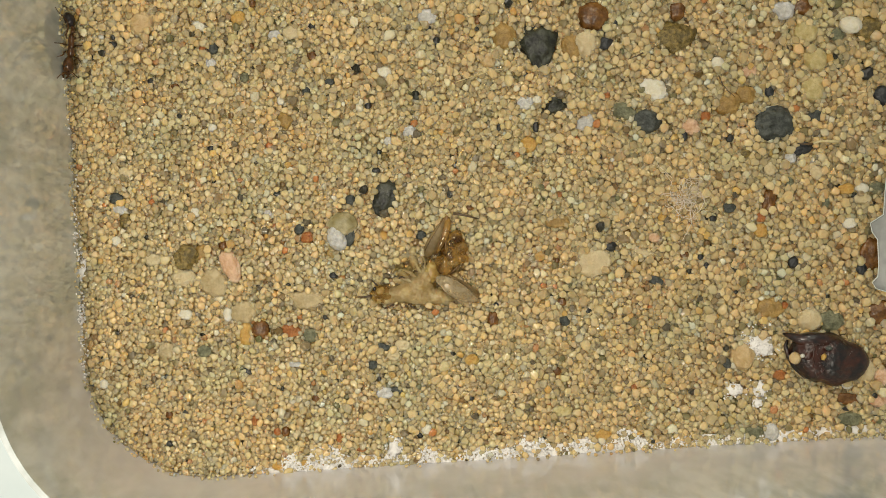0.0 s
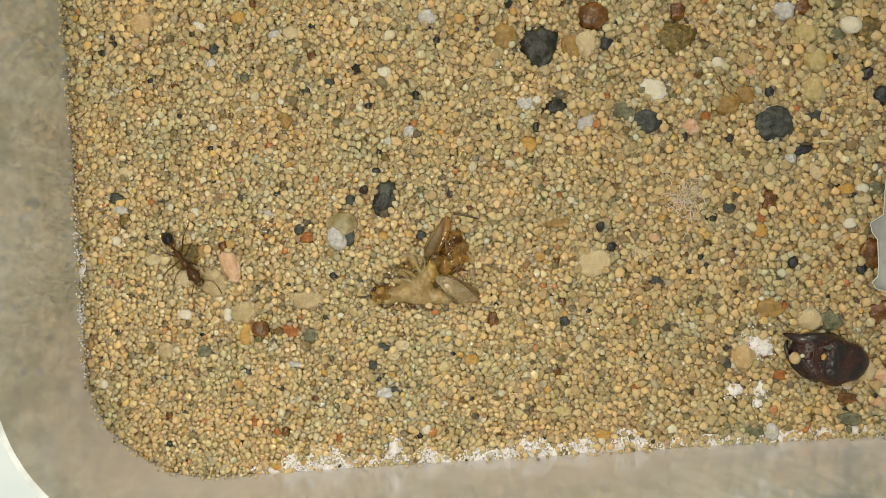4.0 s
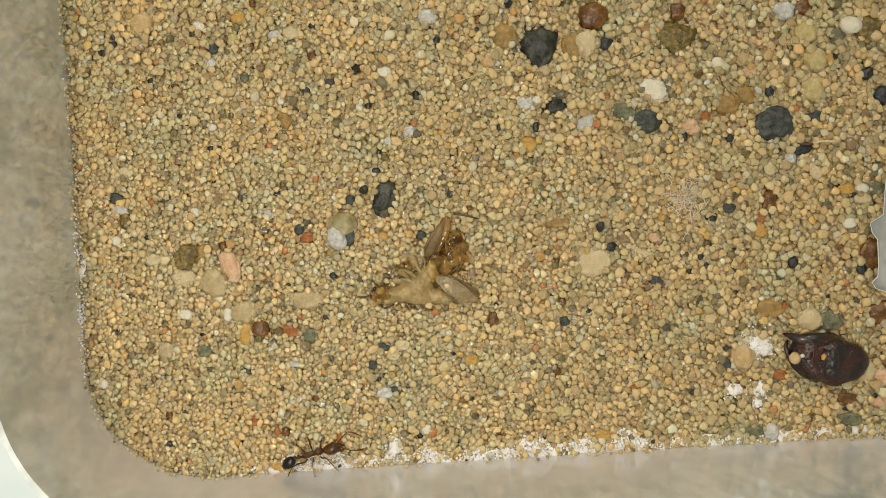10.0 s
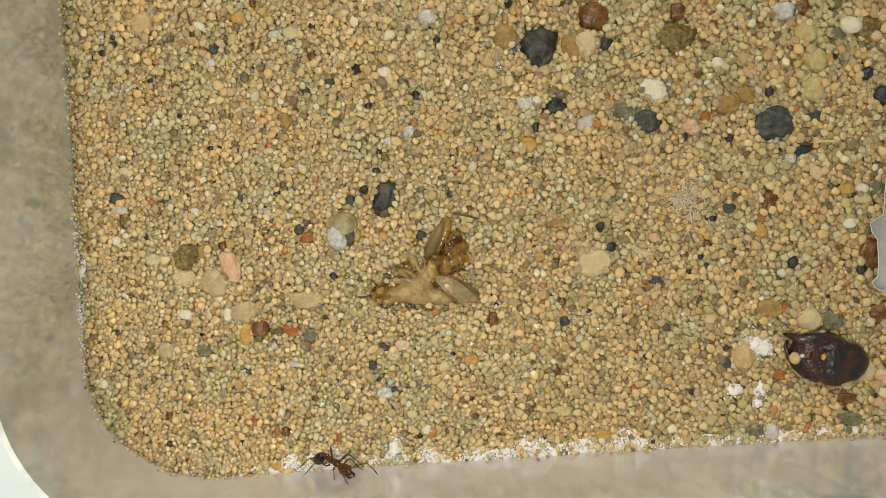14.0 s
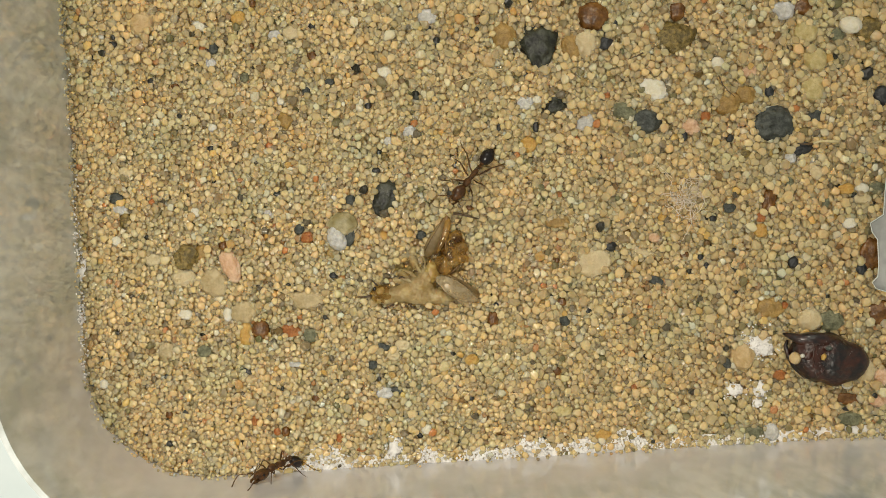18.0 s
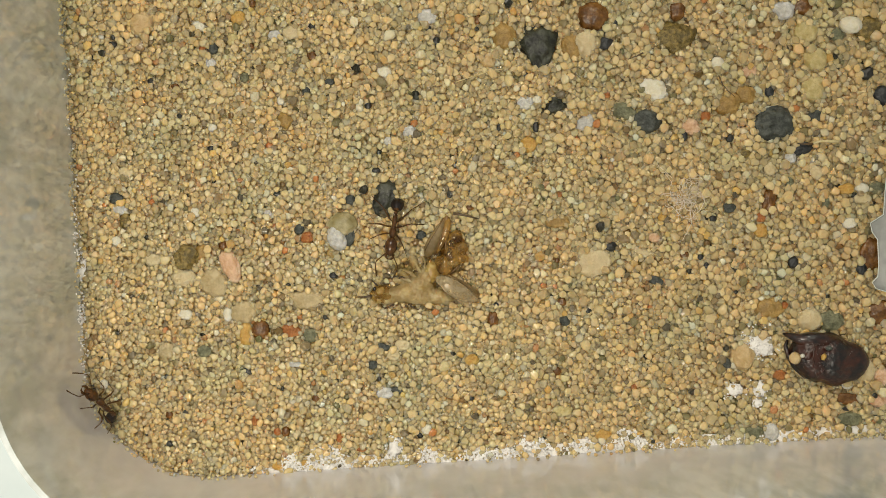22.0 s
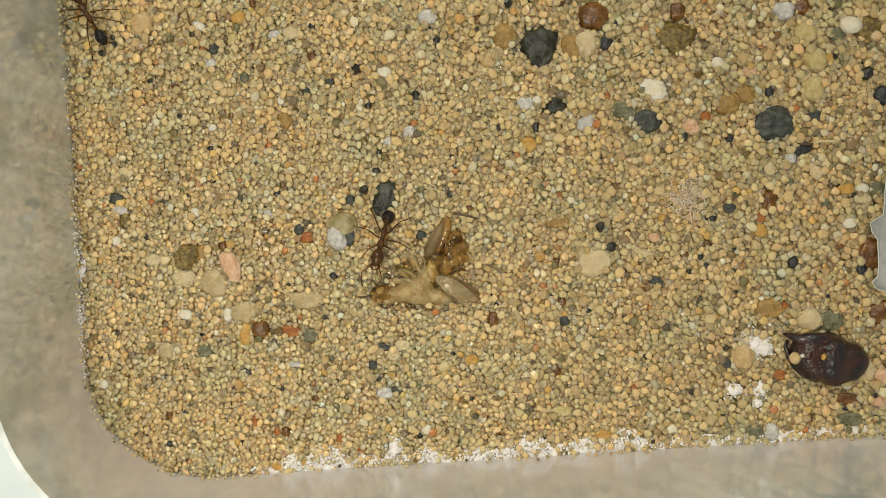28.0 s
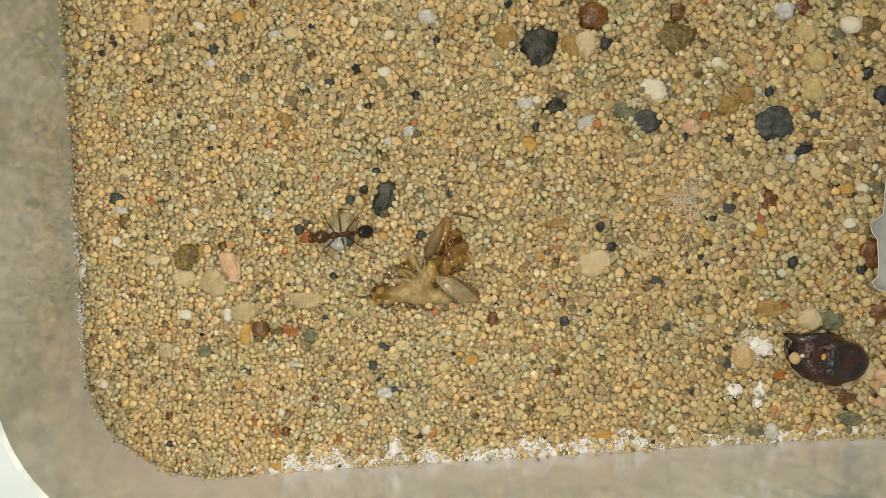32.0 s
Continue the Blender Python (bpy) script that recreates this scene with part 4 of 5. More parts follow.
def husk():
    root = tagged(new("seed_husk"), "dark reddish brown shiny broken husk lying on the sand", "husk")
    long, wide, high = 73, 45, 30

    def back(x, y):
        """Height of the shell's back over a place on its plan."""
        return 14 + high * math.sqrt(max(0.02, 1 - (x / long) ** 2 - (y / wide) ** 2))

    bm = bmesh.new()
    c = ground(1466, 635, 14)
    vs = ball(bm, (0, 0, 0), (long * U, wide * U, high * U), flat_turn(14), 6, 0.10, 1.6, 3.0)
    for w in vs:
        n = w.co.normalized()
        far = max(0.0, w.co.x / (long * U))
        # segments: shallow steps across the length
        step = 0.035 * math.sin(w.co.x / U * 0.135 + 0.4) + 0.02 * noise.noise(Vector((n.x * 9, n.y * 4, n.z * 6))) + 0.012 * noise.noise(n * 24)
        w.co *= 1 + step
        w.co.y *= 1 - 0.30 * far ** 1.6
        w.co += c
    part("shell", bm, M_HUSK, root)
    bm = bmesh.new()
    horn = [(1476, 606, 22), (1452, 602, 25), (1432, 601, 25), (1414, 600, 22), (1399, 596, 17), (1386, 590, 11)]
    tube(bm, [ground(*p) for p in horn], [13 * U, 14 * U, 13 * U, 10.5 * U, 6.5 * U, 1.5 * U], 18)
    for w in bm.verts:
        w.co.z += 3 * U * noise.noise(w.co / U * 0.09)
        w.co.y += 3 * U * noise.noise(w.co / U * 0.07 + Vector((9, 0, 0)))
    part("horn", bm, M_HUSK, root, "curved pointed tip of the husk")
    bm = bmesh.new()
    tube(bm, [ground(*p) for p in ((1446, 668, 12), (1424, 660, 13), (1407, 648, 12), (1395, 630, 11), (1390, 612, 11), (1394, 602, 12))], [10 * U, 9 * U, 6 * U, 4.5 * U, 3.5 * U, 2 * U], 12)
    part("prong", bm, M_HUSK, root, "thin broken lower edge of the husk")
    lump("front_scale", M_HUSK, root, 1434, 630, 12, 46, 56, 30, 12, rough=0.15, seed=9, level=4, freq=2.0)
    rnd = random.Random(5)
    for u0, bow, reach in ((1446, -6, 0.78), (1490, 6, 0.86), (1516, 8, 0.5)):
        seam = []
        for k in range(11):
            q = (k / 5 - 1) * reach
            x, y = u0 - 1466 + bow * (1 - q * q) + rnd.gauss(0, 0.8), 38 * q
            seam.append((1466 + x, 635 + y, back(x, y) - 0.5))
        bm = bmesh.new()
        tube(bm, [ground(*p) for p in seam], [U * (0.6 + 1.1 * math.sin(math.pi * (k + 0.5) / 11)) for k in range(11)], 8)
        part("seam", bm, M_HUSK, root)
    for _ in range(12):
        a, d = rnd.uniform(0, math.tau), math.sqrt(rnd.random()) * 0.8
        x, y = 54 * d * math.cos(a), 36 * d * math.sin(a)
        lump("scale_ridge", M_HUSK, root, 1466 + x, 635 + y, back(x, y) - 5, rnd.uniform(16, 28), rnd.uniform(8, 14), 9, rnd.uniform(60, 120), rough=0.2, seed=rnd.random() * 40, level=3)
    for _ in range(150):
        a, d = rnd.uniform(0, math.tau), math.sqrt(rnd.random()) * 0.86
        x, y = 58 * d * math.cos(a), 37 * d * math.sin(a)
        y *= 1 - 0.25 * max(0.0, x / 60)
        lump("dust_fleck", M_DUST, root, 1466 + x, 635 + y, back(x, y) + 0.2, rnd.uniform(1.5, 5), rnd.uniform(0.6, 1.3), 1.6, rnd.uniform(0, 180), rough=0.4, seed=rnd.random() * 40, level=1)
    for u, v, h, l, w, t, kind, note in ((1458, 632, 46, 9, 13, 15, "orange", "golden yellow grain resting on the husk"), (1467, 617, 45, 12, 9, 0, "slate", "small grey grain resting on the husk"),
                                         (1407, 634, 30, 22, 22, 0, "tan", "tan quartz grain caught in the husk"), (1420, 630, 36, 9, 8, 0, "white", "clear glinting grain on the husk")):
        ob = lump("pebble", STONE[kind][1], None, u, v, h, l, w, min(l, w) * 0.7, t, rough=0.2, seed=u * 0.1, level=2)
        tagged(ob, note, "stone", "stones in the sand")


def dish():
    root = tagged(new("plastic_dish"), "milky clear plastic lid with a notched edge on sand", "lid")
    ring = ((1720, 272), (1600, 276), (1571, 292), (1566, 335), (1563, 380), (1539, 395), (1543, 411), (1553, 424), (1555, 470), (1553, 490), (1543, 500), (1550, 511), (1572, 518), (1600, 522), (1720, 524))
    bm = bmesh.new()
    low = [bm.verts.new(ground(u, v, 10)) for u, v in ring]
    high = [bm.verts.new(ground(u + 1.5, v, 24)) for u, v in ring]
    bm.faces.new(low[::-1])
    bm.faces.new(high)
    n = len(ring)
    for k in range(n):
        bm.faces.new((low[k], low[(k + 1) % n], high[(k + 1) % n], high[k]))
    bmesh.ops.recalc_face_normals(bm, faces=bm.faces)
    bmesh.ops.bevel(bm, geom=[e for e in bm.edges], offset=2.0 * U, segments=2, affect="EDGES")
    part("plate", bm, M_CLEAR, root)
    bm = bmesh.new()
    tube(bm, [ground(u + 1, v, 25) for u, v in ring[1:-1]], [0.9 * U] * (n - 2), 8)
    part("raised_edge", bm, M_RIM, root, "bright white raised plastic edge")


def fibre_tuft():
    root = tagged(new("fibre_tuft"), "tangled tuft of pale thread fibres on the sand", "fibres")
    rnd = random.Random(21)
    for _ in range(52):
        u, v = 1207 + rnd.gauss(0, 13), 352 + rnd.gauss(0, 15)
        a = rnd.uniform(0, math.tau)
        pts, h = [], 12
        for k in range(9):
            pts.append((u, v, h))
            a += rnd.gauss(0.2, 0.6)
            u += 5.2 * math.cos(a)
            v += 5.2 * math.sin(a)
            h = max(7, min(26, h + rnd.gauss(0, 4)))
        strand("fibre", M_FIBRE, root, pts, 0.5)
    for pts in ([(1240, 340, 12), (1248, 356, 14), (1240, 372, 13), (1226, 384, 12)], [(1222, 372, 14), (1224, 396, 12), (1216, 412, 12), (1208, 426, 9), (1194, 431, 7)],
                [(1196, 372, 12), (1206, 384, 16), (1220, 388, 12), (1240, 382, 9)], [(1168, 346, 9), (1180, 342, 14), (1196, 346, 12)]):
        strand("fibre", M_FIBRE, root, pts, 0.7)


def litter():
    def stick(name, label, category, material, thick, *points):
        root = tagged(new(name), label, category)
        strand("shaft", material, root, points, thick)
        return root

    r = stick("straw_fibre", "thin pale straw fibre forked at one end", "fibre", M_STRAW, 1.6, (838, 137, 6), (852, 131, 9), (868, 126, 10), (884, 124, 9), (900, 121, 7))
    strand("fork", M_STRAW, r, [(806, 146, 6), (824, 140, 8), (846, 133, 9)], 1.2)
    stick("straw_fibre", "short flat pale straw sliver on sand", "fibre", M_STRAW, 3.2, (1484, 252, 8), (1468, 250, 10), (1454, 250, 10), (1440, 254, 8))
    stick("twig", "thin brown broken plant stem on sand", "twig", M_TWIG, 2.0, (1440, 255, 8), (1426, 255, 9), (1412, 254, 8))
    stick("twig", "short dark brown stem beside the insect", "twig", M_TWIG, 2.6, (802, 378, 9), (816, 380, 10), (832, 384, 9), (847, 388, 7))
    stick("twig", "tiny dark bent stem on sand", "twig", M_TWIG, 1.4, (1138, 94, 8), (1126, 100, 9), (1112, 105, 7))
    stick("twig", "dark hair-thin stem between brown stones", "twig", M_TWIG, 1.2, (1272, 134, 9), (1278, 150, 12), (1288, 162, 18), (1300, 172, 20))
    stick("straw_fibre", "pale thin curved fibre on sand", "fibre", M_STRAW, 1.2, (1262, 26, 8), (1278, 18, 9), (1296, 14, 9), (1306, 18, 7))
    stick("straw_fibre", "pale short straight fibre near the husk", "fibre", M_STRAW, 1.3, (1345, 667, 8), (1354, 662, 9), (1368, 656, 8))
    rnd = random.Random(31)
    crumbs = []
    for u, v, l, w in ((1340, 606, 40, 34), (1352, 616, 28, 22), (1322, 602, 22, 12), (1300, 690, 24, 18), (1346, 690, 20, 24), (1340, 714, 14, 12), (700, 790, 18, 28), (143, 478, 12, 34), (140, 572, 12, 10)):
        ob = lump("plaster_flake", M_PLASTER, None, u, v, 1, l * 1.2, w * 1.2, 8, rnd.uniform(-20, 20), rough=0.45, seed=u * 0.13, level=3, freq=3.0)
        tagged(ob, "small crumbly white plaster flake showing through sand", "plaster", "plaster flakes")
        for _ in range(int(l * w / 13)):
            p = ground(u + rnd.gauss(0, 0.42 * l), v + rnd.gauss(0, 0.42 * w), rnd.uniform(2, 7))
            crumbs.append((p.x, p.y, p.z, U * rnd.uniform(1.0, 2.6)))
    while len(crumbs) < 3400:
        a = rnd.uniform(0.009, 0.045)
        p = CORNER + E1 * a
        deep = fringe(p.x + E2.x * 0.0003, p.y + E2.y * 0.0003)
        if rnd.random() < 0.15 or deep > 0.0001:
            p = p + E2 * (rnd.random() ** 0.8 * (deep + 0.0004))
            crumbs.append((p.x, p.y, lie(p.x, p.y) + U * rnd.uniform(-5, 3), U * rnd.uniform(1.0, 3.2)))
    for _ in range(260):
        b = rnd.choice((rnd.uniform(0.006, 0.012), rnd.gauss(0.0105, 0.0004), rnd.gauss(0.0150, 0.0008), rnd.uniform(0.006, 0.026)))
        p = CORNER + E2 * b + E1 * rnd.uniform(0.0, 0.00022)
        crumbs.append((p.x, p.y, lie(p.x, p.y) + rnd.random() ** 2 * 0.0011, U * rnd.uniform(0.8, 2.6)))
    tagged(grain_mesh("plaster_crumbs", crumbs, 1, 12, M_PLASTER), "fine white plaster crumbs along the tray wall", "plaster", kind="stuff")


dead_insect()
husk()
dish()
fibre_tuft()
litter()


# ---- ants ----
def leg_mesh(foot, hip_z):
    """One leg from its hip to its foot: femur, tibia and tarsus."""
    bm = bmesh.new()
    fx, fy = foot
    pts = [(0, 0, 0), (fx * 0.10, fy * 0.14, -1.5), (fx * 0.30, fy * 0.36, 7), (fx * 0.46, fy * 0.52, 8), (fx * 0.52, fy * 0.58, 5.5),
           (fx * 0.74, fy * 0.80, -9), (fx * 0.80, fy * 0.86, -hip_z * 0.72), (fx * 0.92, fy * 0.95, -hip_z * 0.95), (fx, fy, -hip_z)]
    rad = [1.3, 1.5, 1.5, 1.0, 0.75, 0.9, 0.65, 0.5, 0.4]
    tube(bm, [Vector(p) * U for p in pts], [r * U for r in rad])
    return bm


def antenna_mesh(side):
    bm = bmesh.new()
    pts = [(0, 0, 0), (8, 8 * side, 3), (17, 19 * side, 4), (20, 21 * side, 3), (29, 22 * side, -3), (37, 21 * side, -9), (42, 20 * side, -13)]
    rad = [0.8, 0.9, 0.9, 0.8, 0.9, 1.2, 0.8]
    tube(bm, [Vector(p) * U for p in pts], [r * U for r in rad])
    return bm


BODY = 21.0
HIPS = (("front", 13, 5.5, 26, 32), ("middle", 1, 5.5, -6, 50), ("hind", -9, 5.0, -48, 38))


def ant(label, plump=1.0):
    root = tagged(new("ant"), label, "ant", "ants on the sand")
    bm = bmesh.new()
    ball(bm, (13 * U, 0, (BODY + 2) * U), (9.5 * U, 6.6 * U, 7.2 * U), level=3)
    ball(bm, (1 * U, 0, (BODY + 1) * U), (9 * U, 4.3 * U, 6 * U), level=3)
    ball(bm, (-9 * U, 0, BODY * U), (9.5 * U, 5 * U, 6.2 * U), level=3)
    for sgn in (1, -1):
        tube(bm, [Vector((-14, 3 * sgn, BODY + 4)) * U, Vector((-19, 3.5 * sgn, BODY + 7)) * U], [1.2 * U, 0.3 * U])
    part("thorax", bm, M_ANT, root)
    bm = bmesh.new()
    tube(bm, [Vector((-16, 0, BODY - 1)) * U, Vector((-22, 0, BODY)) * U, Vector((-32, 0, BODY)) * U], [2.6 * U, 2.2 * U, 2.4 * U])
    ball(bm, (-23 * U, 0, (BODY + 2) * U), (3.2 * U, 4.0 * U, 4.6 * U))
    ball(bm, (-29.5 * U, 0, (BODY + 1.5) * U), (3.2 * U, 4.6 * U, 4.4 * U))
    part("waist", bm, M_ANT, root)
    gaster = new("gaster", None)
    bm = bmesh.new()
    for v in ball(bm, (-16 * U, 0, 0), (17.5 * plump * U, 12 * plump * U, 11.2 * plump * U), level=4):
        k = (v.co.x / U + 33) / 34
        f = 0.72 + 0.28 * min(1, max(0, k * 2.2))
        v.co.y *= f
        v.co.z *= f
    bpy.data.objects.remove(gaster)
    gaster = part("gaster", bm, M_GASTER, root, "glossy black-brown abdomen")
    gaster.location = (-30 * U, 0, BODY * U)
    for k in range(3):
        bm = bmesh.new()
        x = -(13 + 7 * k)
        w = 12.5 * plump * math.sqrt(max(0.05, 1 - ((x + 16) / (17.2 * plump)) ** 2))
        ring = [Vector((x, w * 0.955 * math.cos(a * math.tau / 20), w * 0.88 * math.sin(a * math.tau / 20))) * U for a in range(21)]
        tube(bm, ring, [0.35 * U] * 21, 4)
        part("segment_band", bm, M_GASTER, gaster)
    bm = bmesh.new()
    for v in ball(bm, (15 * U, 0, 0), (17 * U, 11.2 * (0.4 + 0.6 * plump) * U, 9.6 * U), level=4):
        k = v.co.x / U / 31
        if k < 0.3:
            v.co.y *= 0.86 + 0.14 * k / 0.3
        if k > 0.6:
            v.co.y *= 1 - 0.25 * (k - 0.6) / 0.4
    head = part("head", bm, M_ANT, root, "glossy red-brown head")
    head.location = (22 * U, 0, BODY * U)
    jaw = bmesh.new()
    for sgn in (1, -1):
        tube(jaw, [Vector((27, 6 * sgn, -3)) * U, Vector((32, 6.5 * sgn, -4)) * U, Vector((36, 3.5 * sgn, -5)) * U, Vector((37, 0.8 * sgn, -5)) * U], [2.6 * U, 2.4 * U, 1.6 * U, 0.5 * U])
    part("mandibles", jaw, M_LEG, head)
    feelers = []
    for sgn in (1, -1):
        e = bmesh.new()
        ball(e, (17 * U, 10.2 * sgn * U, 3 * U), (2.8 * U, 1.5 * U, 2.3 * U))
        part("eye", e, M_EYE, head)
        f = part("antenna", antenna_mesh(sgn), M_LEG, head)
        f.location = (25 * U, 4 * sgn * U, 5 * U)
        feelers.append((f, sgn))
    legs = []
    for _n, hx, hy, fx, fy in HIPS:
        for sgn in (1, -1):
            leg = part("leg", leg_mesh((fx, fy * sgn), BODY - 4), M_LEG, root)
            leg.location = (hx * U, hy * sgn * U, (BODY - 4) * U)
            legs.append((leg, hx, hy * sgn, sgn))
    return root, head, gaster, legs, feelers


class Track:
    """The way of an ant over the plan: times, the middle of its head and of its gaster."""

    def __init__(self):
        self.rows = []

    def go(self, t, hu, hv, gu, gv):
        self.rows.append((t, hu, hv, gu, gv))


SPAN, BACK = 85.0, 47.0


def stance(hu, hv, gu, gv):
    """Pose of the ant and the droop of its gaster."""
    head_z = tail_z = BODY + 2
    for _ in range(4):
        a, b = at(hu, hv, head_z * U), at(gu, gv, tail_z * U)
        d = math.hypot(a.x - b.x, a.y - b.y) / U
        droop = 0.0
        rest = d / SPAN
        if rest < 0.98:
            c = min(1.0, max(0.6, (d - 68) / 17))
            droop = math.acos(c)
            rest = d / (68 + 17 * c)
        pitch = min(radians(46), math.acos(min(1.0, rest)))
        zc = BODY + 2 + 36 * math.sin(pitch)
        head_z, tail_z = zc + 38 * math.sin(pitch), zc - 34 * math.sin(pitch) - 8 * math.sin(droop)
    heading = math.atan2(a.y - b.y, a.x - b.x)
    p = b.lerp(a, BACK / SPAN)
    p.z = zc * U
    gap, off = wall_gap(p.x, p.y)
    lean = max(0.0, min(1.0, (52 * U - gap) / (30 * U))) * radians(70)
    left = Vector((-math.sin(heading), math.cos(heading), 0))
    roll = -lean * left.dot(off)
    p.z += lie(p.x, p.y)
    m = Matrix.Translation(p) @ Matrix.Rotation(heading, 4, "Z") @ Matrix.Rotation(-pitch, 4, "Y") @ Matrix.Rotation(roll, 4, "X") @ Matrix.Translation((0, 0, -BODY * U))
    return m, droop


def crawl(made, track, seed):
    """Keys an ant, its legs, its gaster and its feelers along a track."""
    root, head, gaster, legs, feelers = made
    rows = track.rows
    walk(root, [(r[0], stance(*r[1:])[0]) for r in rows])
    walk(gaster, [(r[0], Matrix.Translation((-30 * U, 0, BODY * U)) @ Matrix.Rotation(-stance(*r[1:])[1] * 0.9, 4, "Y")) for r in rows])
    ts = np.array([r[0] for r in rows])
    xs, ys = (np.interp(np.arange(481) / 15.0, ts, [(r[i] + r[i + 2]) / 2 for r in rows]) for i in (1, 2))
    turn = np.interp(np.arange(481) / 15.0, ts, np.unwrap([math.atan2(r[2] - r[4], r[1] - r[3]) for r in rows]))
    step = np.hypot(np.diff(xs), np.diff(ys)) + 25 * np.abs(np.diff(turn))
    phase = np.concatenate(([0.0], np.cumsum(np.minimum(step / 62.0, 0.4)))) * math.tau
    for n, (leg, hx, hy, sgn) in enumerate(legs):
        tripod = 0.0 if n in (0, 3, 4) else math.pi
        keys = []
        for i in range(481):
            a = phase[i] + tripod + 0.3 * n
            swing, lift = radians(17) * math.sin(a), radians(11) * max(0.0, math.cos(a))
            keys.append((i / 15.0, Matrix.Translation((hx * U, hy * U, (BODY - 4) * U)) @ Matrix.Rotation(-swing * sgn, 4, "Z") @ Matrix.Rotation(lift * sgn, 4, "X")))
        walk(leg, keys)
    for f, sgn in feelers:
        keys = []
        for i in range(161):
            t = i / 5.0
            a = radians(14) * math.sin(t * 4.1 + seed + sgn) + radians(8) * math.sin(t * 9.3 + 2 * sgn)
            keys.append((t, Matrix.Translation((25 * U, 4 * sgn * U, 5 * U)) @ Matrix.Rotation(a, 4, "Z") @ Matrix.Rotation(radians(8) * math.sin(t * 5.7 + sgn), 4, "Y")))
        walk(f, keys)


ANT_A = ant("red-brown ant with dark abdomen walking along the tray wall", 0.86)
ANT_B = ant("red-brown ant with black abdomen feeding at the dead insect")


def motions():
    a = Track()
    a.go(0.0, 122, 117, 132, 35)
    a.go(0.2, 128, 130, 131, 65)
    a.go(0.4, 133, 144, 131, 72)
    a.go(0.6, 156, 171, 142, 87)
    a.go(0.8, 166, 200, 149, 117)
    a.go(1.0, 174, 250, 166, 166)
    a.go(1.2, 172, 290, 183, 209)
    a.go(1.4, 154, 323, 170, 253)
    a.go(1.6, 136, 364, 156, 287)
    a.go(1.8, 142, 387, 150, 319)
    a.go(2.0, 154, 413, 153, 333)
    a.go(2.2, 186, 416, 147, 349)
    a.go(2.4, 195, 409, 152, 358)
    a.go(2.6, 204, 412, 161, 368)
    a.go(2.8, 213, 412, 167, 373)
    a.go(3.0, 231, 414, 176, 377)
    a.go(3.2, 233, 412, 178, 377)
    a.go(3.4, 265, 413, 195, 385)
    a.go(3.5, 283, 418, 209, 386)
    a.go(3.9, 335, 470, 280, 410)
    a.go(4.4, 345, 560, 330, 480)
    a.go(4.9, 290, 640, 330, 565)
    a.go(5.2, 240, 675, 290, 608)
    a.go(5.5, 201, 695, 255, 637)
    a.go(5.7, 194, 723, 235, 658)
    a.go(5.9, 192, 740, 214, 693)
    a.go(6.1, 182, 742, 215, 695)
    a.go(6.3, 197, 759, 215, 699)
    a.go(6.5, 222, 781, 219, 715)
    a.go(6.7, 235, 785, 210, 727)
    a.go(6.9, 252, 802, 215, 742)
    a.go(7.1, 264, 811, 222, 747)
    a.go(7.3, 296, 820, 232, 765)
    a.go(7.5, 331, 837, 256, 802)
    a.go(7.7, 348, 839, 284, 816)
    a.go(7.8, 350, 847, 292, 816)
    a.go(8.1, 382, 842, 316, 813)
    a.go(8.4, 417, 836, 330, 811)
    a.go(8.7, 472, 841, 391, 824)
    a.go(9.0, 489, 843, 432, 821)
    a.go(9.3, 498, 842, 455, 817)
    a.go(9.6, 527, 831, 459, 812)
    a.go(9.9, 578, 805, 492, 815)
    a.go(10.0, 588, 794, 508, 815)
    a.go(10.2, 603, 805, 516, 812)
    a.go(10.5, 605, 817, 530, 807)
    a.go(10.8, 599, 825, 547, 795)
    a.go(11.1, 593, 826, 553, 796)
    a.go(11.4, 614, 823, 568, 791)
    a.go(11.7, 623, 823, 577, 789)
    a.go(12.0, 609, 825, 572, 787)
    a.go(12.3, 583, 830, 565, 794)
    a.go(12.6, 573, 829, 561, 793)
    a.go(12.9, 593, 829, 562, 795)
    a.go(13.2, 599, 822, 563, 793)
    a.go(13.5, 606, 824, 571, 795)
    a.go(13.8, 610, 826, 567, 796)
    a.go(14.1, 602, 831, 569, 805)
    a.go(14.5, 603, 829, 567, 803)
    a.go(15.0, 600, 800, 545, 812)
    a.go(15.5, 580, 745, 552, 815)
    a.go(15.9, 530, 755, 560, 815)
    a.go(16.2, 490, 795, 545, 795)
    a.go(16.5, 460, 813, 512, 795)
    a.go(16.8, 466, 833, 521, 808)
    a.go(17.2, 463, 836, 508, 810)
    a.go(17.6, 470, 838, 505, 807)
    a.go(18.0, 469, 838, 517, 809)
    a.go(18.4, 463, 838, 526, 812)
    a.go(18.8, 429, 832, 510, 820)
    a.go(19.2, 375, 807, 458, 810)
    a.go(19.4, 346, 799, 426, 808)
    a.go(19.6, 286, 788, 370, 803)
    a.go(19.8, 248, 756, 315, 789)
    a.go(20.0, 213, 747, 280, 784)
    a.go(20.3, 197, 743, 264, 771)
    a.go(20.6, 180, 735, 233, 763)
    a.go(21.0, 179, 737, 222, 755)
    a.go(21.4, 169, 720, 213, 748)
    a.go(21.8, 168, 710, 207, 738)
    a.go(22.2, 162, 699, 200, 727)
    a.go(22.5, 157, 682, 190, 710)
    a.go(22.8, 161, 654, 185, 702)
    a.go(23.2, 164, 608, 177, 684)
    a.go(23.5, 176, 567, 177, 650)
    a.go(23.8, 204, 528, 181, 609)
    a.go(24.1, 225, 520, 187, 579)
    a.go(24.4, 231, 520, 190, 575)
    a.go(24.7, 233, 517, 194, 572)
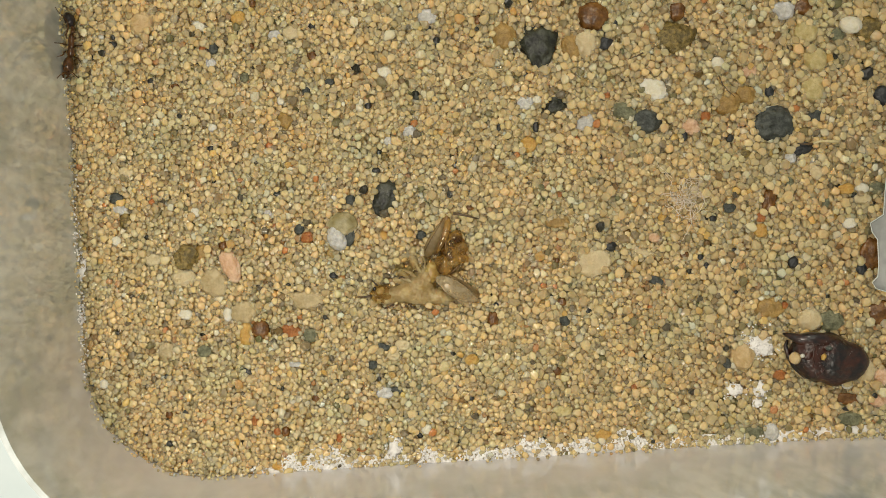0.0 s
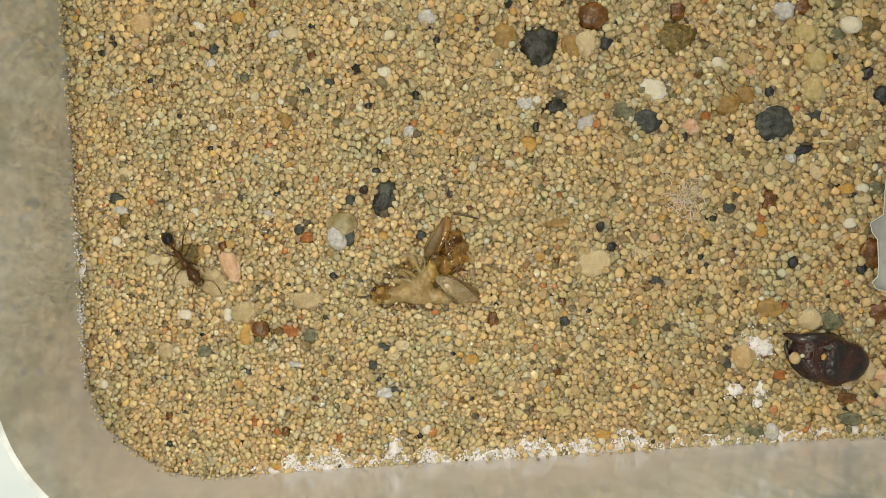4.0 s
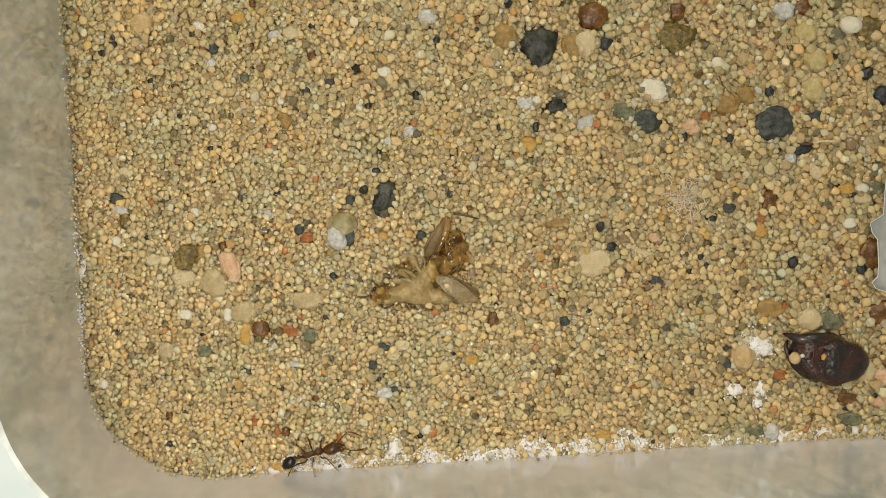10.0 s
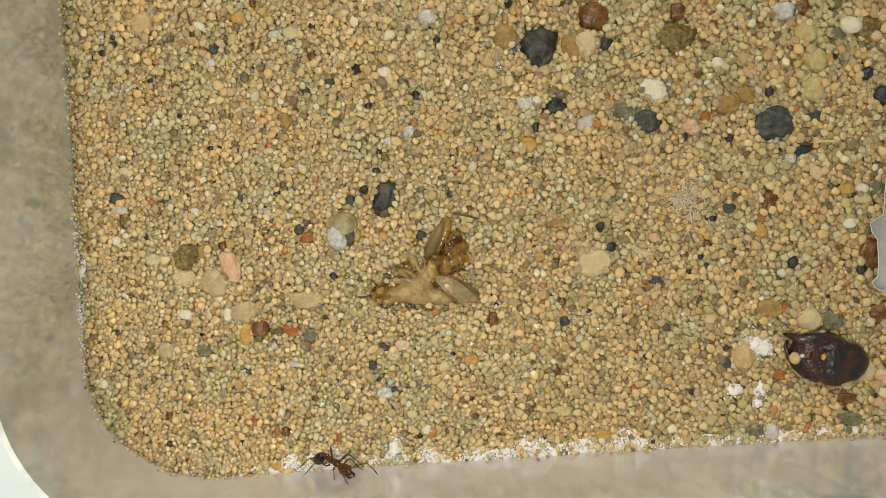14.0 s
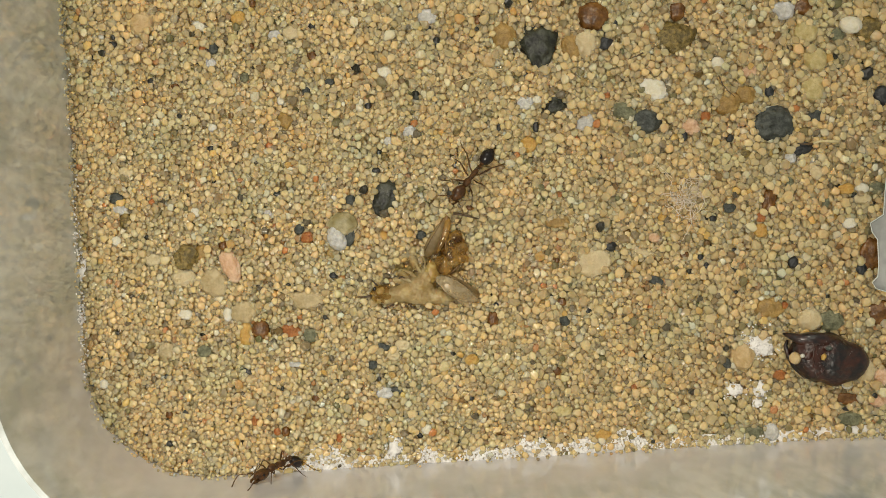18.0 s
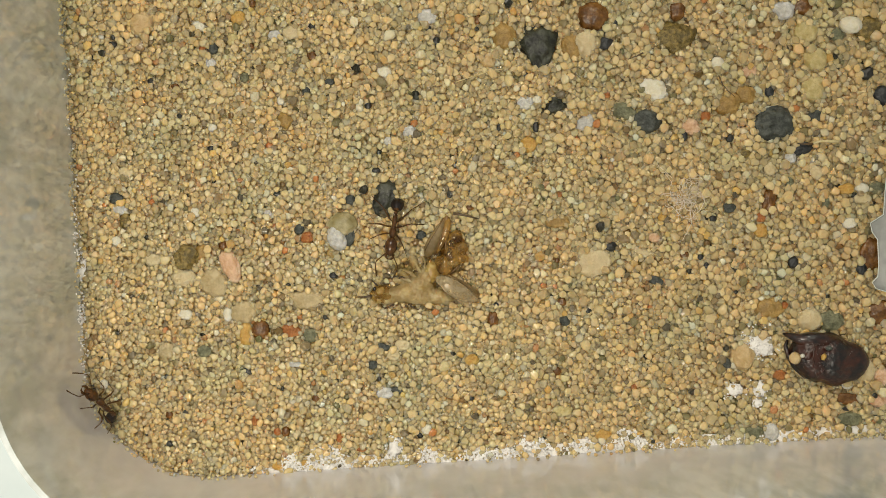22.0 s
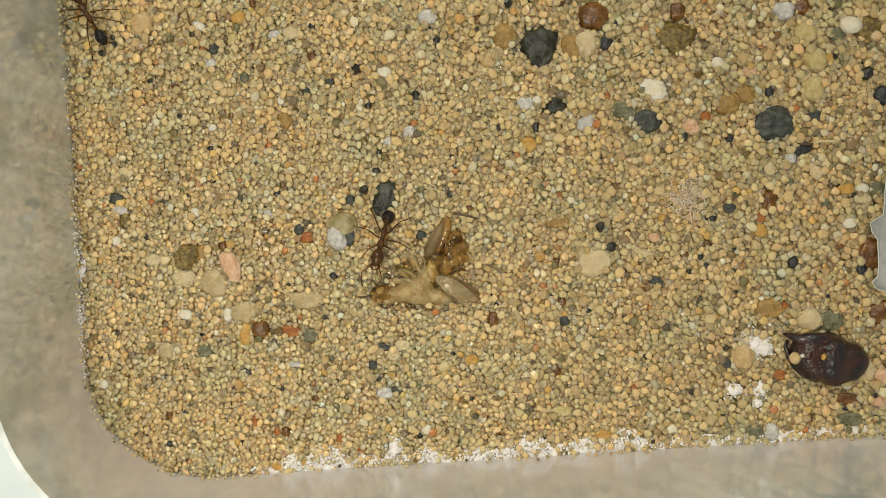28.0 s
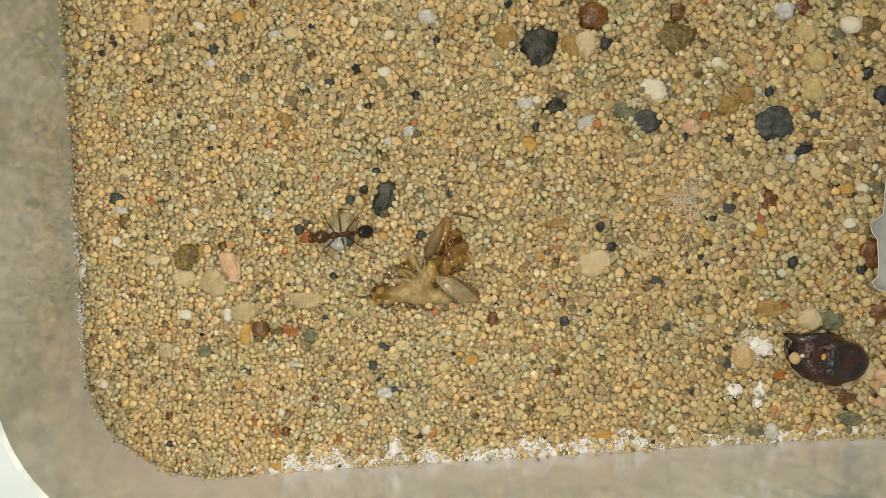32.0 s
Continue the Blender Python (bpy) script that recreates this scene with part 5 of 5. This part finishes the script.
    a.go(25.0, 242, 514, 198, 565)
    a.go(25.3, 227, 495, 206, 562)
    a.go(25.5, 223, 496, 206, 564)
    a.go(26.0, 215, 410, 210, 490)
    a.go(26.5, 200, 305, 208, 388)
    a.go(27.0, 215, 190, 205, 272)
    a.go(27.5, 216, 61, 230, 142)
    a.go(27.6, 193, 52, 225, 127)
    a.go(27.7, 168, 36, 212, 110)
    a.go(27.8, 154, 27, 198, 87)
    a.go(27.9, 140, 8, 185, 76)
    a.go(28.0, 138, -6, 181, 68)
    a.go(28.1, 138, -12, 177, 60)
    a.go(28.2, 139, -8, 174, 60)
    a.go(28.4, 133, 8, 167, 66)
    a.go(28.5, 130, 20, 166, 63)
    a.go(28.6, 131, 12, 164, 62)
    a.go(28.8, 132, -22, 155, 38)
    a.go(29.0, 134, -20, 154, 40)
    a.go(29.3, 142, -38, 159, 27)
    a.go(29.6, 148, -55, 155, 20)
    a.go(30.0, 150, -70, 149, 9)
    a.go(30.5, 146, -125, 148, -45)
    a.go(32.0, 150, -210, 146, -126)
    crawl(ANT_A, a, 0.0)
    b = Track()
    b.go(0.0, 1040, -380, 1045, -465)
    b.go(15.0, 1040, -380, 1045, -465)
    b.go(15.4, 1035, -280, 1040, -365)
    b.go(15.8, 1020, -140, 1030, -225)
    b.go(16.1, 1005, 0, 1015, -85)
    b.go(16.3, 990, 100, 1004, 15)
    b.go(16.5, 971, 193, 990, 110)
    b.go(16.6, 943, 224, 971, 133)
    b.go(16.7, 934, 248, 968, 166)
    b.go(16.8, 901, 276, 946, 198)
    b.go(16.9, 880, 294, 924, 226)
    b.go(17.0, 846, 304, 909, 246)
    b.go(17.1, 816, 332, 879, 277)
    b.go(17.2, 812, 338, 870, 277)
    b.go(17.3, 818, 329, 874, 272)
    b.go(17.4, 824, 335, 868, 269)
    b.go(17.6, 830, 351, 868, 277)
    b.go(17.8, 830, 351, 868, 277)
    b.go(18.0, 811, 343, 863, 277)
    b.go(18.3, 783, 339, 849, 286)
    b.go(18.6, 765, 369, 810, 304)
    b.go(18.9, 770, 371, 807, 299)
    b.go(19.2, 767, 371, 802, 301)
    b.go(19.5, 764, 375, 797, 305)
    b.go(19.8, 770, 381, 795, 309)
    b.go(20.0, 767, 381, 796, 307)
    b.go(20.1, 755, 365, 804, 301)
    b.go(20.4, 716, 383, 769, 321)
    b.go(20.6, 713, 410, 750, 338)
    b.go(20.8, 715, 416, 742, 343)
    b.go(21.0, 713, 426, 734, 348)
    b.go(21.3, 705, 428, 728, 351)
    b.go(21.6, 693, 433, 715, 358)
    b.go(21.9, 692, 436, 703, 359)
    b.go(22.2, 693, 428, 708, 352)
    b.go(22.5, 701, 416, 707, 346)
    b.go(22.8, 704, 416, 708, 347)
    b.go(23.2, 703, 418, 707, 348)
    b.go(23.6, 697, 423, 707, 352)
    b.go(24.0, 701, 431, 705, 360)
    b.go(24.4, 706, 440, 708, 370)
    b.go(24.8, 703, 440, 707, 369)
    b.go(25.2, 703, 440, 705, 376)
    b.go(25.5, 699, 442, 703, 375)
    b.go(26.5, 690, 444, 698, 373)
    b.go(27.5, 677, 447, 693, 375)
    b.go(27.8, 670, 452, 690, 378)
    b.go(28.1, 668, 455, 688, 380)
    b.go(28.4, 669, 461, 686, 386)
    b.go(28.7, 671, 461, 681, 387)
    b.go(29.0, 673, 463, 677, 388)
    b.go(29.3, 674, 468, 677, 391)
    b.go(29.5, 670, 473, 671, 394)
    b.go(29.8, 673, 482, 666, 400)
    b.go(30.1, 672, 482, 666, 402)
    b.go(30.4, 673, 482, 667, 402)
    b.go(30.7, 673, 484, 665, 404)
    b.go(31.0, 671, 482, 665, 404)
    b.go(31.2, 666, 473, 666, 397)
    b.go(31.3, 654, 463, 668, 389)
    b.go(31.4, 644, 458, 673, 387)
    b.go(31.5, 634, 452, 674, 387)
    b.go(31.6, 620, 448, 672, 393)
    b.go(31.7, 610, 438, 670, 393)
    b.go(31.8, 598, 434, 662, 399)
    b.go(31.9, 585, 429, 658, 405)
    b.go(32.0, 569, 420, 649, 410)
    crawl(ANT_B, b, 1.7)


motions()
